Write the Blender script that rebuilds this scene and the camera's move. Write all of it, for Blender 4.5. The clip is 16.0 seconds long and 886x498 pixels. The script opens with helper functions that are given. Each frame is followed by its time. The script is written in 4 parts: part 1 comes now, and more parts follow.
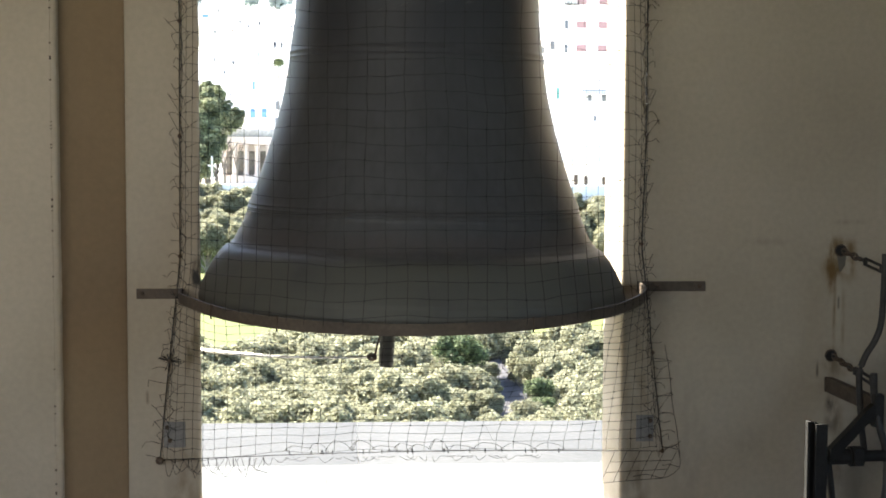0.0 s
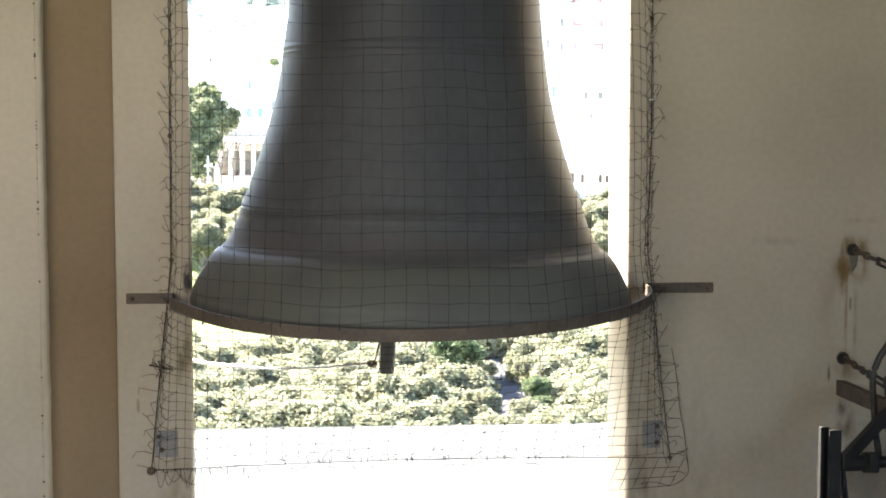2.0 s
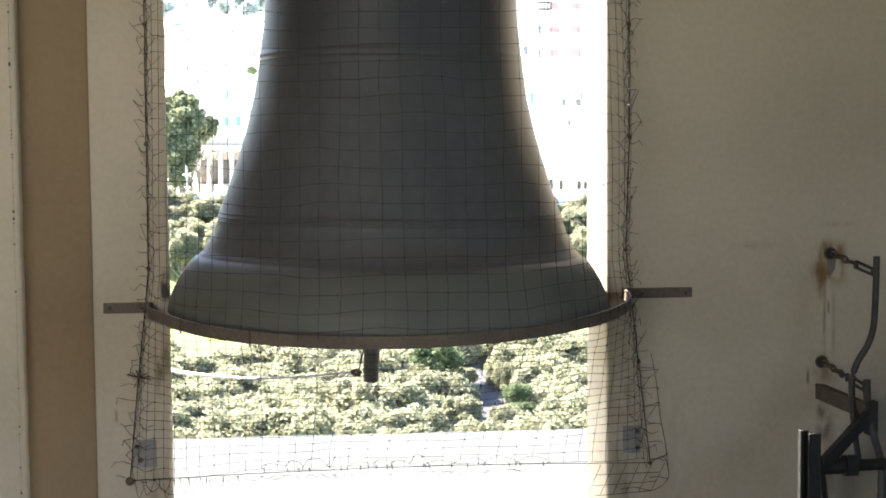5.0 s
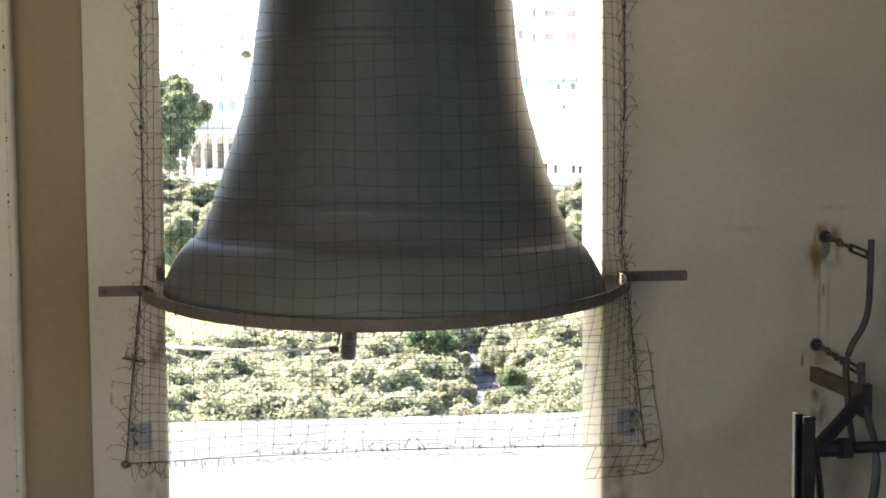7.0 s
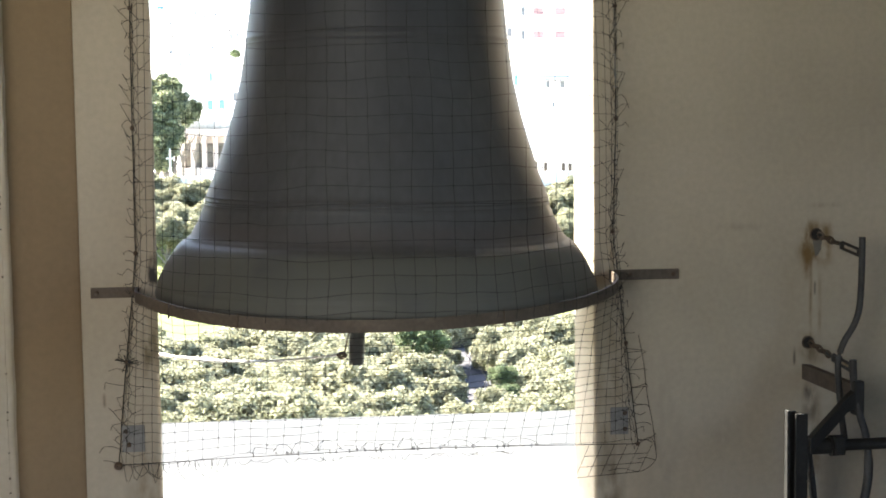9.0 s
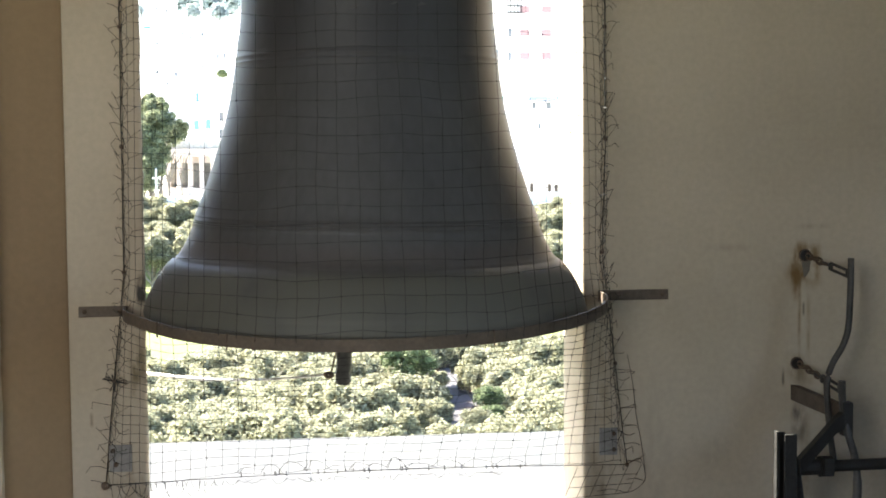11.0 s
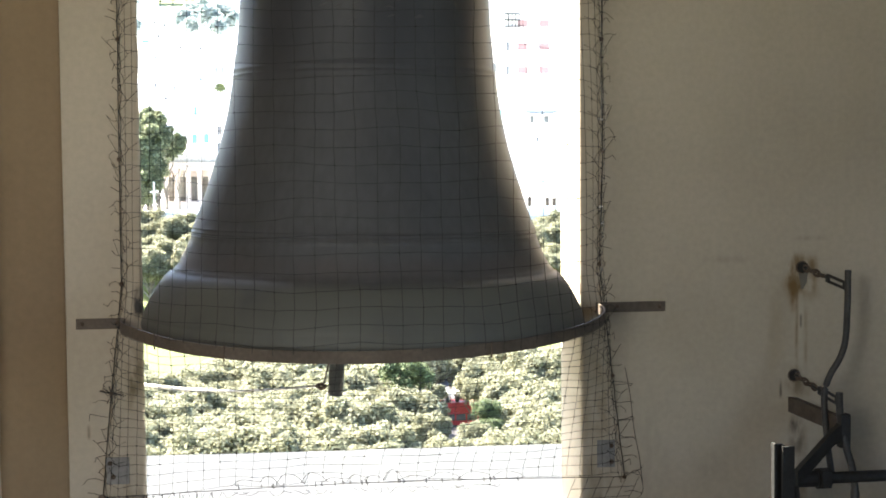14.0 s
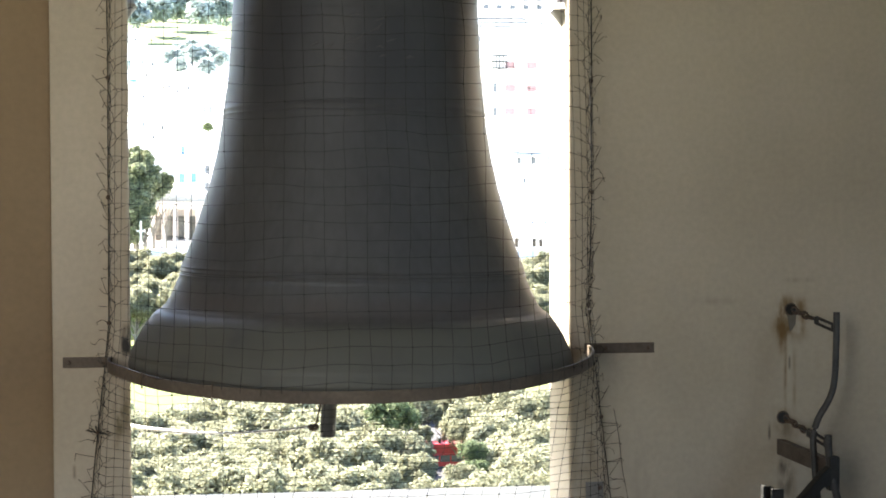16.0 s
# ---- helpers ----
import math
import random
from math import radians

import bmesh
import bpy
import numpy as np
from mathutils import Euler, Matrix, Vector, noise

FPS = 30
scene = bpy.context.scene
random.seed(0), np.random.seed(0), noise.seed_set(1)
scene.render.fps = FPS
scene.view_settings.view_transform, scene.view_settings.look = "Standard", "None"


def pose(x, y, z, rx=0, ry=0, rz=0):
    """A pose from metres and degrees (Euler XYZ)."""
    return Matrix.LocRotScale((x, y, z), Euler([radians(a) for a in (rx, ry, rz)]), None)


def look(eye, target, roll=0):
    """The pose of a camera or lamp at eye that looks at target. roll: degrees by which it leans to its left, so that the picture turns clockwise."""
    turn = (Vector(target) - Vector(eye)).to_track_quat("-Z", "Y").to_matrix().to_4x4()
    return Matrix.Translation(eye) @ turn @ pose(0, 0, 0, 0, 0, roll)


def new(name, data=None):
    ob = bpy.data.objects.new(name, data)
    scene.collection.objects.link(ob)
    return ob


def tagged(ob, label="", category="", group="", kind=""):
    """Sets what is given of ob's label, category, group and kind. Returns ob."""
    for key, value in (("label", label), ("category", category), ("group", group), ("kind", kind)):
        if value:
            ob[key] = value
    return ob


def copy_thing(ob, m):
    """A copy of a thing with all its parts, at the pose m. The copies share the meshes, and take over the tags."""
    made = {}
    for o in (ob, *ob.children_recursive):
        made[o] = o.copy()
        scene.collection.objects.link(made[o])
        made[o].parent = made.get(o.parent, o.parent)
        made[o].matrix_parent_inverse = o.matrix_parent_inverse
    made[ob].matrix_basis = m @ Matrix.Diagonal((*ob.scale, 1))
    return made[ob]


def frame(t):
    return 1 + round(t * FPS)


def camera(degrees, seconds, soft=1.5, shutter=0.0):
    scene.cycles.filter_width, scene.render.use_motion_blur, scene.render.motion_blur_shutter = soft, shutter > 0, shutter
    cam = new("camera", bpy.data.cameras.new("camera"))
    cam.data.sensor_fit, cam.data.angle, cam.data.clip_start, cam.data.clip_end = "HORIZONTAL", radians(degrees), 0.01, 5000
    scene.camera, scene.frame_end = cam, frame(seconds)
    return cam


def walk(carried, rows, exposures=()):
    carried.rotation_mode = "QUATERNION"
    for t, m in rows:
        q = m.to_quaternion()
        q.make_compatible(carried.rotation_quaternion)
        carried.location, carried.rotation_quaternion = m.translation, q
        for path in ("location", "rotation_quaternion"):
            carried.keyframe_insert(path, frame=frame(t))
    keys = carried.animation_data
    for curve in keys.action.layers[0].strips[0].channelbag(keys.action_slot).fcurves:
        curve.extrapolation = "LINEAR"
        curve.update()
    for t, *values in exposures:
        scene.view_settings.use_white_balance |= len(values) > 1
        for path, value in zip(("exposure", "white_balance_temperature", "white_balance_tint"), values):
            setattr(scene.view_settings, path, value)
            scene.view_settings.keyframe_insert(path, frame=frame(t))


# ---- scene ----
cam = camera(34.0, 16.0, soft=1.75)

# the camera's own brightness settles after the start
EXPOSURE = [(0, 3.05), (0.5, 3.72), (1, 3.82), (2, 3.8), (3, 3.6), (4, 3.55), (9, 3.5), (16, 3.5)]
PATH = [
    (0, (0.5750, -4.0638, 1.6144), (0.8452, -0.0832, 1.3290), 0.258),
    (0.5, (0.5752, -3.9460, 1.6148), (0.8489, 0.0323, 1.3012), 0.355),
    (1, (0.5755, -3.9423, 1.6094), (0.8472, 0.0351, 1.2830), 0.477),
    (1.5, (0.5789, -3.9382, 1.6118), (0.8505, 0.0411, 1.3094), 0.244),
    (2, (0.5763, -3.9365, 1.6132), (0.8554, 0.0433, 1.3245), -0.064),
    (2.5, (0.5741, -3.9377, 1.6124), (0.8649, 0.0417, 1.3292), -0.008),
    (3, (0.5767, -3.9352, 1.6118), (0.8756, 0.0440, 1.3345), -0.156),
    (3.5, (0.5799, -3.9338, 1.6118), (0.8836, 0.0447, 1.3308), -0.053),
    (4, (0.5794, -3.9287, 1.6114), (0.8941, 0.0501, 1.3466), -0.309),
    (6.5, (0.5791, -3.9302, 1.6098), (0.9304, 0.0432, 1.3119), -0.371),
    (7, (0.5773, -3.9293, 1.6084), (0.9276, 0.0431, 1.2960), -0.439),
    (7.5, (0.5748, -3.9290, 1.6088), (0.9310, 0.0425, 1.2920), -0.376),
    (8, (0.5716, -3.9269, 1.6084), (0.9285, 0.0433, 1.2768), -0.339),
    (8.5, (0.5716, -3.9272, 1.6094), (0.9373, 0.0424, 1.2799), -0.371),
    (9, (0.5721, -3.9309, 1.6126), (0.9488, 0.0386, 1.2951), -0.721),
    (11.5, (0.5620, -3.9262, 1.6088), (0.9872, 0.0431, 1.3564), -0.404),
    (12, (0.5633, -3.9309, 1.6074), (0.9946, 0.0382, 1.3617), -0.387),
    (12.5, (0.5646, -3.9338, 1.6061), (0.9994, 0.0353, 1.3671), -0.448),
    (13, (0.5624, -3.9323, 1.6056), (0.9913, 0.0373, 1.3639), -0.241),
    (13.5, (0.5635, -3.9296, 1.6058), (0.9880, 0.0410, 1.3720), -0.182),
    (14, (0.5642, -3.9298, 1.6058), (0.9866, 0.0415, 1.3825), -0.518),
    (14.1, (0.5634, -3.9307, 1.6044), (0.9887, 0.0405, 1.3834), -0.456),
    (14.2, (0.5625, -3.9315, 1.6030), (0.9908, 0.0401, 1.3953), -0.395),
    (14.3, (0.5616, -3.9323, 1.6016), (0.9931, 0.0412, 1.4438), -0.333),
    (14.4, (0.5608, -3.9331, 1.6002), (0.9954, 0.0424, 1.5219), -0.272),
    (14.5, (0.5599, -3.9339, 1.5988), (0.9975, 0.0418, 1.5528), -0.210),
    (14.8, (0.5585, -3.9358, 1.6034), (1.0049, 0.0392, 1.5968), -0.276),
    (15, (0.5576, -3.9371, 1.6064), (1.0097, 0.0372, 1.5758), -0.320),
    (15.5, (0.5574, -3.9330, 1.6063), (1.0182, 0.0401, 1.5601), -0.291),
    (16, (0.5582, -3.9260, 1.6045), (1.0181, 0.0459, 1.4927), -0.192),
]
walk(cam, [(t, look(eye, target, roll)) for t, eye, target, roll in PATH],
     exposures=EXPOSURE)

# ---- light ----
SUN = Vector((-0.50, 0.42, 0.76)).normalized()
world = bpy.data.worlds.new("sky")
scene.world = world
world.use_nodes = True
sky = world.node_tree.nodes.new("ShaderNodeTexSky")
sky.sky_type, sky.sun_disc = "NISHITA", False
sky.sun_elevation = math.asin(SUN.z)
sky.sun_rotation = math.atan2(SUN.x, SUN.y)
world.node_tree.links.new(sky.outputs[0], world.node_tree.nodes["Background"].inputs[0])
world.node_tree.nodes["Background"].inputs[1].default_value = 0.115
sun = new("sun", bpy.data.lights.new("sun", "SUN"))
sun.data.energy, sun.data.angle, sun.data.color = 4.8, radians(0.6), (1, 0.94, 0.82)
sun.matrix_world = look(SUN * 20, (0, 0, 0))
# lamps behind the camera: daylight for an unseen rear opening, and an added east fill
for eye, aim, power in (((-1.15, -4.80, 2.2), (-1.15, 6.0, 2.2), 4.15), ((4.30, -3.4, 2.2), (-6.0, -2.6, 2.0), 0.45)):
    lamp = new("window_daylight", bpy.data.lights.new("window_daylight", "AREA"))
    lamp.data.shape, lamp.data.size, lamp.data.size_y, lamp.data.energy = "RECTANGLE", 1.36, 2.16, power
    lamp.data.color, lamp.data.spread = (1.0, 0.90, 0.76), radians(125)
    lamp.matrix_world = look(eye, aim)


# ---- materials ----
def surface(name, dark, light, rough=0.8, coarse=2.0, fine=40.0, bump=0.2, metal=0.0, grain=0.25, depth=0.01, stretch=(1, 1, 1), vary=0.0, translucent=0.0):
    """A worn surface: broad stains between two colours, fine grain over them, and a fine relief."""
    m = bpy.data.materials.new(name)
    m.use_nodes = True
    n, link = m.node_tree.nodes, m.node_tree.links.new
    b = n["Principled BSDF"]
    co, mp = n.new("ShaderNodeTexCoord"), n.new("ShaderNodeMapping")
    mp.inputs["Scale"].default_value = stretch
    link(co.outputs["Object"], mp.inputs[0])
    big, small = n.new("ShaderNodeTexNoise"), n.new("ShaderNodeTexNoise")
    for tex, scale, detail in ((big, coarse, 6), (small, fine, 4)):
        tex.inputs["Scale"].default_value, tex.inputs["Detail"].default_value = scale, detail
        link(mp.outputs[0], tex.inputs["Vector"])
    ramp = n.new("ShaderNodeValToRGB")
    ramp.color_ramp.elements[0].position, ramp.color_ramp.elements[1].position = 0.3, 0.7
    ramp.color_ramp.elements[0].color, ramp.color_ramp.elements[1].color = (*dark, 1), (*light, 1)
    link(big.outputs["Fac"], ramp.inputs[0])
    hsv, rng = n.new("ShaderNodeHueSaturation"), n.new("ShaderNodeMapRange")
    rng.inputs["To Min"].default_value, rng.inputs["To Max"].default_value = 1 - grain, 1 + grain
    rng.inputs["From Min"].default_value, rng.inputs["From Max"].default_value = 0.25, 0.75
    link(small.outputs["Fac"], rng.inputs["Value"])
    value = rng.outputs[0]
    if vary:
        info, add = n.new("ShaderNodeNewGeometry"), n.new("ShaderNodeMath")
        sc = n.new("ShaderNodeMapRange")
        sc.inputs["To Min"].default_value, sc.inputs["To Max"].default_value = 1 - vary, 1 + vary
        link(info.outputs["Random Per Island"], sc.inputs["Value"])
        add.operation = "MULTIPLY"
        link(value, add.inputs[0]), link(sc.outputs[0], add.inputs[1])
        value = add.outputs[0]
    link(ramp.outputs[0], hsv.inputs["Color"]), link(value, hsv.inputs["Value"])
    link(hsv.outputs[0], b.inputs["Base Color"])
    b.inputs["Roughness"].default_value, b.inputs["Metallic"].default_value = rough, metal
    if bump:
        bp = n.new("ShaderNodeBump")
        bp.inputs["Strength"].default_value, bp.inputs["Distance"].default_value = bump, depth
        link(small.outputs["Fac"], bp.inputs["Height"]), link(bp.outputs[0], b.inputs["Normal"])
    if translucent:
        b.inputs["Specular IOR Level"].default_value = 0.12
        tr, mix = n.new("ShaderNodeBsdfTranslucent"), n.new("ShaderNodeMixShader")
        link(hsv.outputs[0], tr.inputs["Color"])
        mix.inputs[0].default_value = translucent
        link(b.outputs[0], mix.inputs[1]), link(tr.outputs[0], mix.inputs[2])
        link(mix.outputs[0], n["Material Output"].inputs[0])
    return m


PLASTER = surface("aged_plaster", (0.395, 0.328, 0.242), (0.52, 0.438, 0.332), 0.9, 1.3, 60, 0.15, grain=0.06, depth=0.004)
# dark plaster: limits bounce off the unseen walls, also colours the wall hollow
DARK_PLASTER = surface("dark_old_plaster", (0.10, 0.088, 0.07), (0.17, 0.15, 0.12), 0.9, 1.0, 40, 0.2, grain=0.12)
CORBEL_STONE = surface("weathered_corbel_stone", (0.20, 0.185, 0.16), (0.32, 0.295, 0.255), 0.85, 14, 90, 0.3, grain=0.15, depth=0.003)
OCHRE = surface("ochre_plaster", (0.225, 0.150, 0.082), (0.285, 0.196, 0.112), 0.9, 1.1, 55, 0.15, grain=0.06, depth=0.004)
STONE = surface("ledge_stone", (0.50, 0.49, 0.45), (0.72, 0.69, 0.62), 0.85, 2.2, 50, 0.3, grain=0.12)
BRONZE = surface("dull_bronze", (0.050, 0.050, 0.052), (0.080, 0.078, 0.077), 0.6, 3.0, 45, 0.12, 0.0, 0.12, 0.003, (1, 1, 0.5))
BAND = surface("weathered_band_iron", (0.075, 0.056, 0.040), (0.130, 0.098, 0.070), 0.7, 9, 90, 0.2, 0.1, 0.2, 0.002)
IRON = surface("dark_painted_iron", (0.026, 0.026, 0.026), (0.056, 0.052, 0.048), 0.5, 12, 120, 0.25, 0.3, 0.3, 0.002)
BLACK_IRON = surface("black_greased_iron", (0.011, 0.0105, 0.0095), (0.024, 0.0225, 0.0205), 0.65, 12, 120, 0.25, 0.2, 0.3, 0.002)
CLAPPER_IRON = surface("worn_grey_iron", (0.075, 0.072, 0.068), (0.12, 0.115, 0.108), 0.55, 10, 90, 0.2, 0.2, 0.2, 0.002)
RUST = surface("rusty_iron", (0.06, 0.045, 0.035), (0.13, 0.09, 0.06), 0.8, 14, 120, 0.3, 0.1, 0.3, 0.002)
WOOD = surface("dark_timber", (0.06, 0.045, 0.035), (0.11, 0.085, 0.065), 0.8, 5, 60, 0.4, 0, 0.3, 0.004, (1, 6, 6))
TWINE = surface("dark_net_twine", (0.014, 0.0135, 0.013), (0.028, 0.027, 0.025), 0.9, 30, 200, 0)
ZINC = surface("zinc_plate", (0.17, 0.16, 0.15), (0.27, 0.255, 0.235), 0.6, 12, 90, 0.2, 0.3, 0.15, 0.002)
STEEL = surface("bright_wire_rope", (0.35, 0.34, 0.32), (0.5, 0.49, 0.46), 0.5, 30, 200, 0.2, 0.3, 0.2, 0.001)
# dark sheet colours that dim the ledge; the first paints its shaded end
SHEET_SHADED = surface("ledge_dim_shaded", (0.0125, 0.0125, 0.0115), (0.022, 0.022, 0.0202), 0.8, 3.5, 30, 0.3, 0.0, 0.15)
SHEET_DIM = surface("ledge_dim_far", (0.021, 0.021, 0.0192), (0.037, 0.036, 0.033), 0.8, 3.0, 30, 0.3, 0.0, 0.15)
SHEET_NEAR = surface("ledge_dim_near", (0.05, 0.05, 0.047), (0.085, 0.084, 0.079), 0.8, 3.0, 30, 0.3, 0.0, 0.15)
FLOOR = surface("belfry_floor_boards", (0.06, 0.05, 0.04), (0.10, 0.084, 0.068), 0.85, 2, 30, 0.3, 0, 0.2)
LEAF = surface("plane_tree_leaves", (0.205, 0.203, 0.124), (0.290, 0.282, 0.190), 0.6, 0.25, 3.0, 0, 0, 0.3, vary=0.5, translucent=0.58)
LEAF_DARK = surface("dark_evergreen_leaves", (0.062, 0.082, 0.036), (0.115, 0.138, 0.06), 0.6, 0.25, 3.0, 0, 0, 0.25, vary=0.45, translucent=0.2)
LEAF_MID = surface("glossy_evergreen_leaves", (0.185, 0.205, 0.115), (0.270, 0.280, 0.170), 0.6, 0.25, 3.0, 0, 0, 0.3, vary=0.6, translucent=0.5)
# far leaves: distance haze is mixed into this pale bluish colour
LEAF_HAZED = surface("hazed_far_leaves", (0.26, 0.31, 0.29), (0.36, 0.41, 0.39), 0.7, 0.1, 1.0, 0, 0, 0.2, vary=0.3, translucent=0.6)
BARK = surface("grey_bark", (0.10, 0.085, 0.065), (0.18, 0.16, 0.13), 0.9, 1, 8, 0.4)
LAWN = surface("dry_park_grass", (0.066, 0.084, 0.016), (0.118, 0.130, 0.028), 0.9, 0.03, 1.5, 0.2, 0, 0.25)
ASPHALT = surface("worn_asphalt", (0.032, 0.030, 0.033), (0.052, 0.048, 0.052), 0.85, 0.2, 4, 0.2)
WHITEWALL = surface("white_render", (0.66, 0.64, 0.60), (0.80, 0.78, 0.74), 0.85, 0.08, 2, 0.1, 0, 0.06)
CREAM = surface("cream_render", (0.58, 0.50, 0.40), (0.70, 0.62, 0.52), 0.85, 0.08, 2, 0.1, 0, 0.06)
PINK = surface("rosy_stone", (0.48, 0.40, 0.34), (0.60, 0.51, 0.44), 0.85, 0.1, 2, 0.1, 0, 0.08)
ROOFTILE = surface("pale_roof", (0.40, 0.36, 0.32), (0.52, 0.48, 0.43), 0.85, 0.2, 3, 0.2)
SHUTTER_RED = surface("faded_red_shutter", (0.20, 0.115, 0.115), (0.26, 0.155, 0.15), 0.7, 1, 8, 0)
SHUTTER_BLUE = surface("blue_shutter", (0.06, 0.14, 0.32), (0.09, 0.19, 0.40), 0.7, 1, 8, 0)
SHUTTER_GREY = surface("grey_window", (0.055, 0.06, 0.068), (0.10, 0.108, 0.115), 0.35, 1, 8, 0)
SHUTTER_TEAL = surface("teal_shutter", (0.05, 0.17, 0.15), (0.08, 0.23, 0.20), 0.7, 1, 8, 0)
REDPAINT = surface("red_bus_paint", (0.33, 0.018, 0.028), (0.40, 0.03, 0.035), 0.35, 1, 6, 0)
DOOR_BROWN = surface("brown_doorway", (0.04, 0.028, 0.018), (0.07, 0.05, 0.032), 0.8, 1, 8, 0)
TYRE = surface("tyre_rubber", (0.02, 0.02, 0.02), (0.035, 0.035, 0.035), 0.85, 3, 20, 0.1)


# ---- building blocks ----
def part(name, bm, material, parent=None, label="", smooth=False):
    """Links a bmesh as one mesh object, under a thing or a part."""
    me = bpy.data.meshes.new(name)
    bmesh.ops.recalc_face_normals(bm, faces=bm.faces)
    for f in bm.faces:
        f.smooth = smooth
    bm.to_mesh(me)
    bm.free()
    me.materials.append(material)
    if smooth:
        me.set_sharp_from_angle(angle=radians(48))
    ob = new(name, me)
    ob.parent = parent
    if label:
        ob["label"] = label
    return ob


def empty(name, m, label, category, group="", kind=""):
    ob = new(name)
    ob.empty_display_size = 0.1
    ob.matrix_basis = m
    return tagged(ob, label, category, group, kind)


def box(bm, x0, x1, y0, y1, z0, z1, bevel=0.0, m=None):
    made = bmesh.ops.create_cube(bm, size=1)["verts"]
    for v in made:
        v.co = Vector((x0 + (v.co.x + 0.5) * (x1 - x0), y0 + (v.co.y + 0.5) * (y1 - y0), z0 + (v.co.z + 0.5) * (z1 - z0)))
    if bevel:
        made = bmesh.ops.bevel(bm, geom=list({e for v in made for e in v.link_edges}), offset=bevel, segments=2, affect="EDGES", profile=0.6)["verts"]
        made = list({v for v in made})
    if m:
        bmesh.ops.transform(bm, matrix=m, verts=made)
    return bm


def boxed(*args, **kw):
    return box(bmesh.new(), *args, **kw)


def loft(profiles, closed=False, caps=False):
    """Quads through a list of equally long lists of points."""
    bm = bmesh.new()
    rows = [[bm.verts.new(p) for p in ps] for ps in profiles]
    k = len(rows[0])
    for a, b in zip(rows, rows[1:]):
        for i in range(k if closed else k - 1):
            bm.faces.new((a[i], a[(i + 1) % k], b[(i + 1) % k], b[i]))
    if caps:
        bm.faces.new(rows[0])
        bm.faces.new(rows[-1])
    return bm


def lathe(profile, steps=64):
    """A body of revolution about z from (radius, height) pairs."""
    rings = [[(r * math.cos(2 * math.pi * i / steps), r * math.sin(2 * math.pi * i / steps), z) for i in range(steps)] for r, z in profile]
    return loft(rings, closed=True)


def tube(bm, points, radius, sides=8, closed_ends=True):
    """A round bar along a line of points; radius may be one number or one for each point."""
    pts = [Vector(p) for p in points]
    up, rows = Vector((0.13, 0.21, 0.97)), []
    for i, p in enumerate(pts):
        d = (pts[min(i + 1, len(pts) - 1)] - pts[max(i - 1, 0)]).normalized()
        side = d.cross(up)
        if side.length < 0.2:
            side = d.cross(Vector((1, 0.1, 0)))
        side.normalize()
        other = d.cross(side)
        r = radius[i] if isinstance(radius, (list, tuple)) else radius
        rows.append([bm.verts.new(p + (side * math.cos(2 * math.pi * k / sides) + other * math.sin(2 * math.pi * k / sides)) * r) for k in range(sides)])
    for a, b in zip(rows, rows[1:]):
        for k in range(sides):
            bm.faces.new((a[k], a[(k + 1) % sides], b[(k + 1) % sides], b[k]))
    if closed_ends:
        bm.faces.new(rows[0]), bm.faces.new(rows[-1])
    return bm


def bend(points, steps=6):
    """A smooth line through the points (Catmull-Rom)."""
    p = [Vector(q) for q in points]
    p = [p[0] * 2 - p[1]] + p + [p[-1] * 2 - p[-2]]
    out = []
    for a, b, c, d in zip(p, p[1:], p[2:], p[3:]):
        for i in range(steps):
            t = i / steps
            out.append(0.5 * ((2 * b) + (c - a) * t + (2 * a - 5 * b + 4 * c - d) * t * t + (3 * b - a - 3 * c + d) * t ** 3))
    return out + [p[-2]]


EYE = Vector((0.573, -3.930, 1.612))


def sight(u, v, d):
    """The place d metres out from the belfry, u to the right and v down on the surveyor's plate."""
    x, z = (u - 784) / 2564.4, (441 - v) / 2564.4
    way = Vector((FWD[i] + RIGHT[i] * x + UP[i] * z for i in range(3)))
    return EYE + way * (d / way.y)


FWD, RIGHT, UP = (0.09418, 0.99239, -0.07938), (0.99535, -0.09547, -0.01254), (0.02003, 0.07783, 0.99677)


# ---- belfry structure ----
def heights(z0, z1, step):
    k = max(1, round((z1 - z0) / step))
    return [z0 + (z1 - z0) * i / k for i in range(k + 1)]


def rough(x, z, amount=0.003):
    return amount * (noise.noise((x * 7, z * 11, 3.1)) + 0.6 * noise.noise((x * 5, z * 37, 8.2)))


def corner(cx, cy, r, a0, a1, n=5):
    return [(cx + r * math.cos(radians(a0 + (a1 - a0) * i / n)), cy + r * math.sin(radians(a0 + (a1 - a0) * i / n))) for i in range(n + 1)]


def wall_left():
    rows = []
    for z in heights(0.0, 4.2, 0.04):
        j = rough(0.2, z)
        pts = [(-1.9, 0.0), (-0.6, 0.0), (-0.03, 0.0), (0.05, 0.0), (0.11, 0.0)]
        pts += [(x + j, y) for x, y in corner(0.160, 0.012, 0.012, -90, 0)]
        pts += [(0.150 + j, 0.12), (0.122 + j, 0.25), (-0.6, 0.25), (-1.9, 0.25)]
        rows.append([(x, y, z) for x, y in pts])
    return loft(rows, closed=True, caps=True)


def wall_right():
    rows = []
    for z in heights(0.0, 4.2, 0.04):
        j = rough(1.4, z, 0.0006) - 0.001
        pts = [(4.2, 0.25), (2.6, 0.25), (1.357 + j, 0.25), (1.359 + j, 0.12)]
        pts += [(x + j, y) for x, y in corner(1.375, 0.012, 0.012, 180, 270)]
        pts += [(1.45, 0.0), (1.7, 0.0), (2.4, 0.0), (4.2, 0.0)]
        rows.append([(x, y, z) for x, y in pts])
    return loft(rows, closed=True, caps=True)


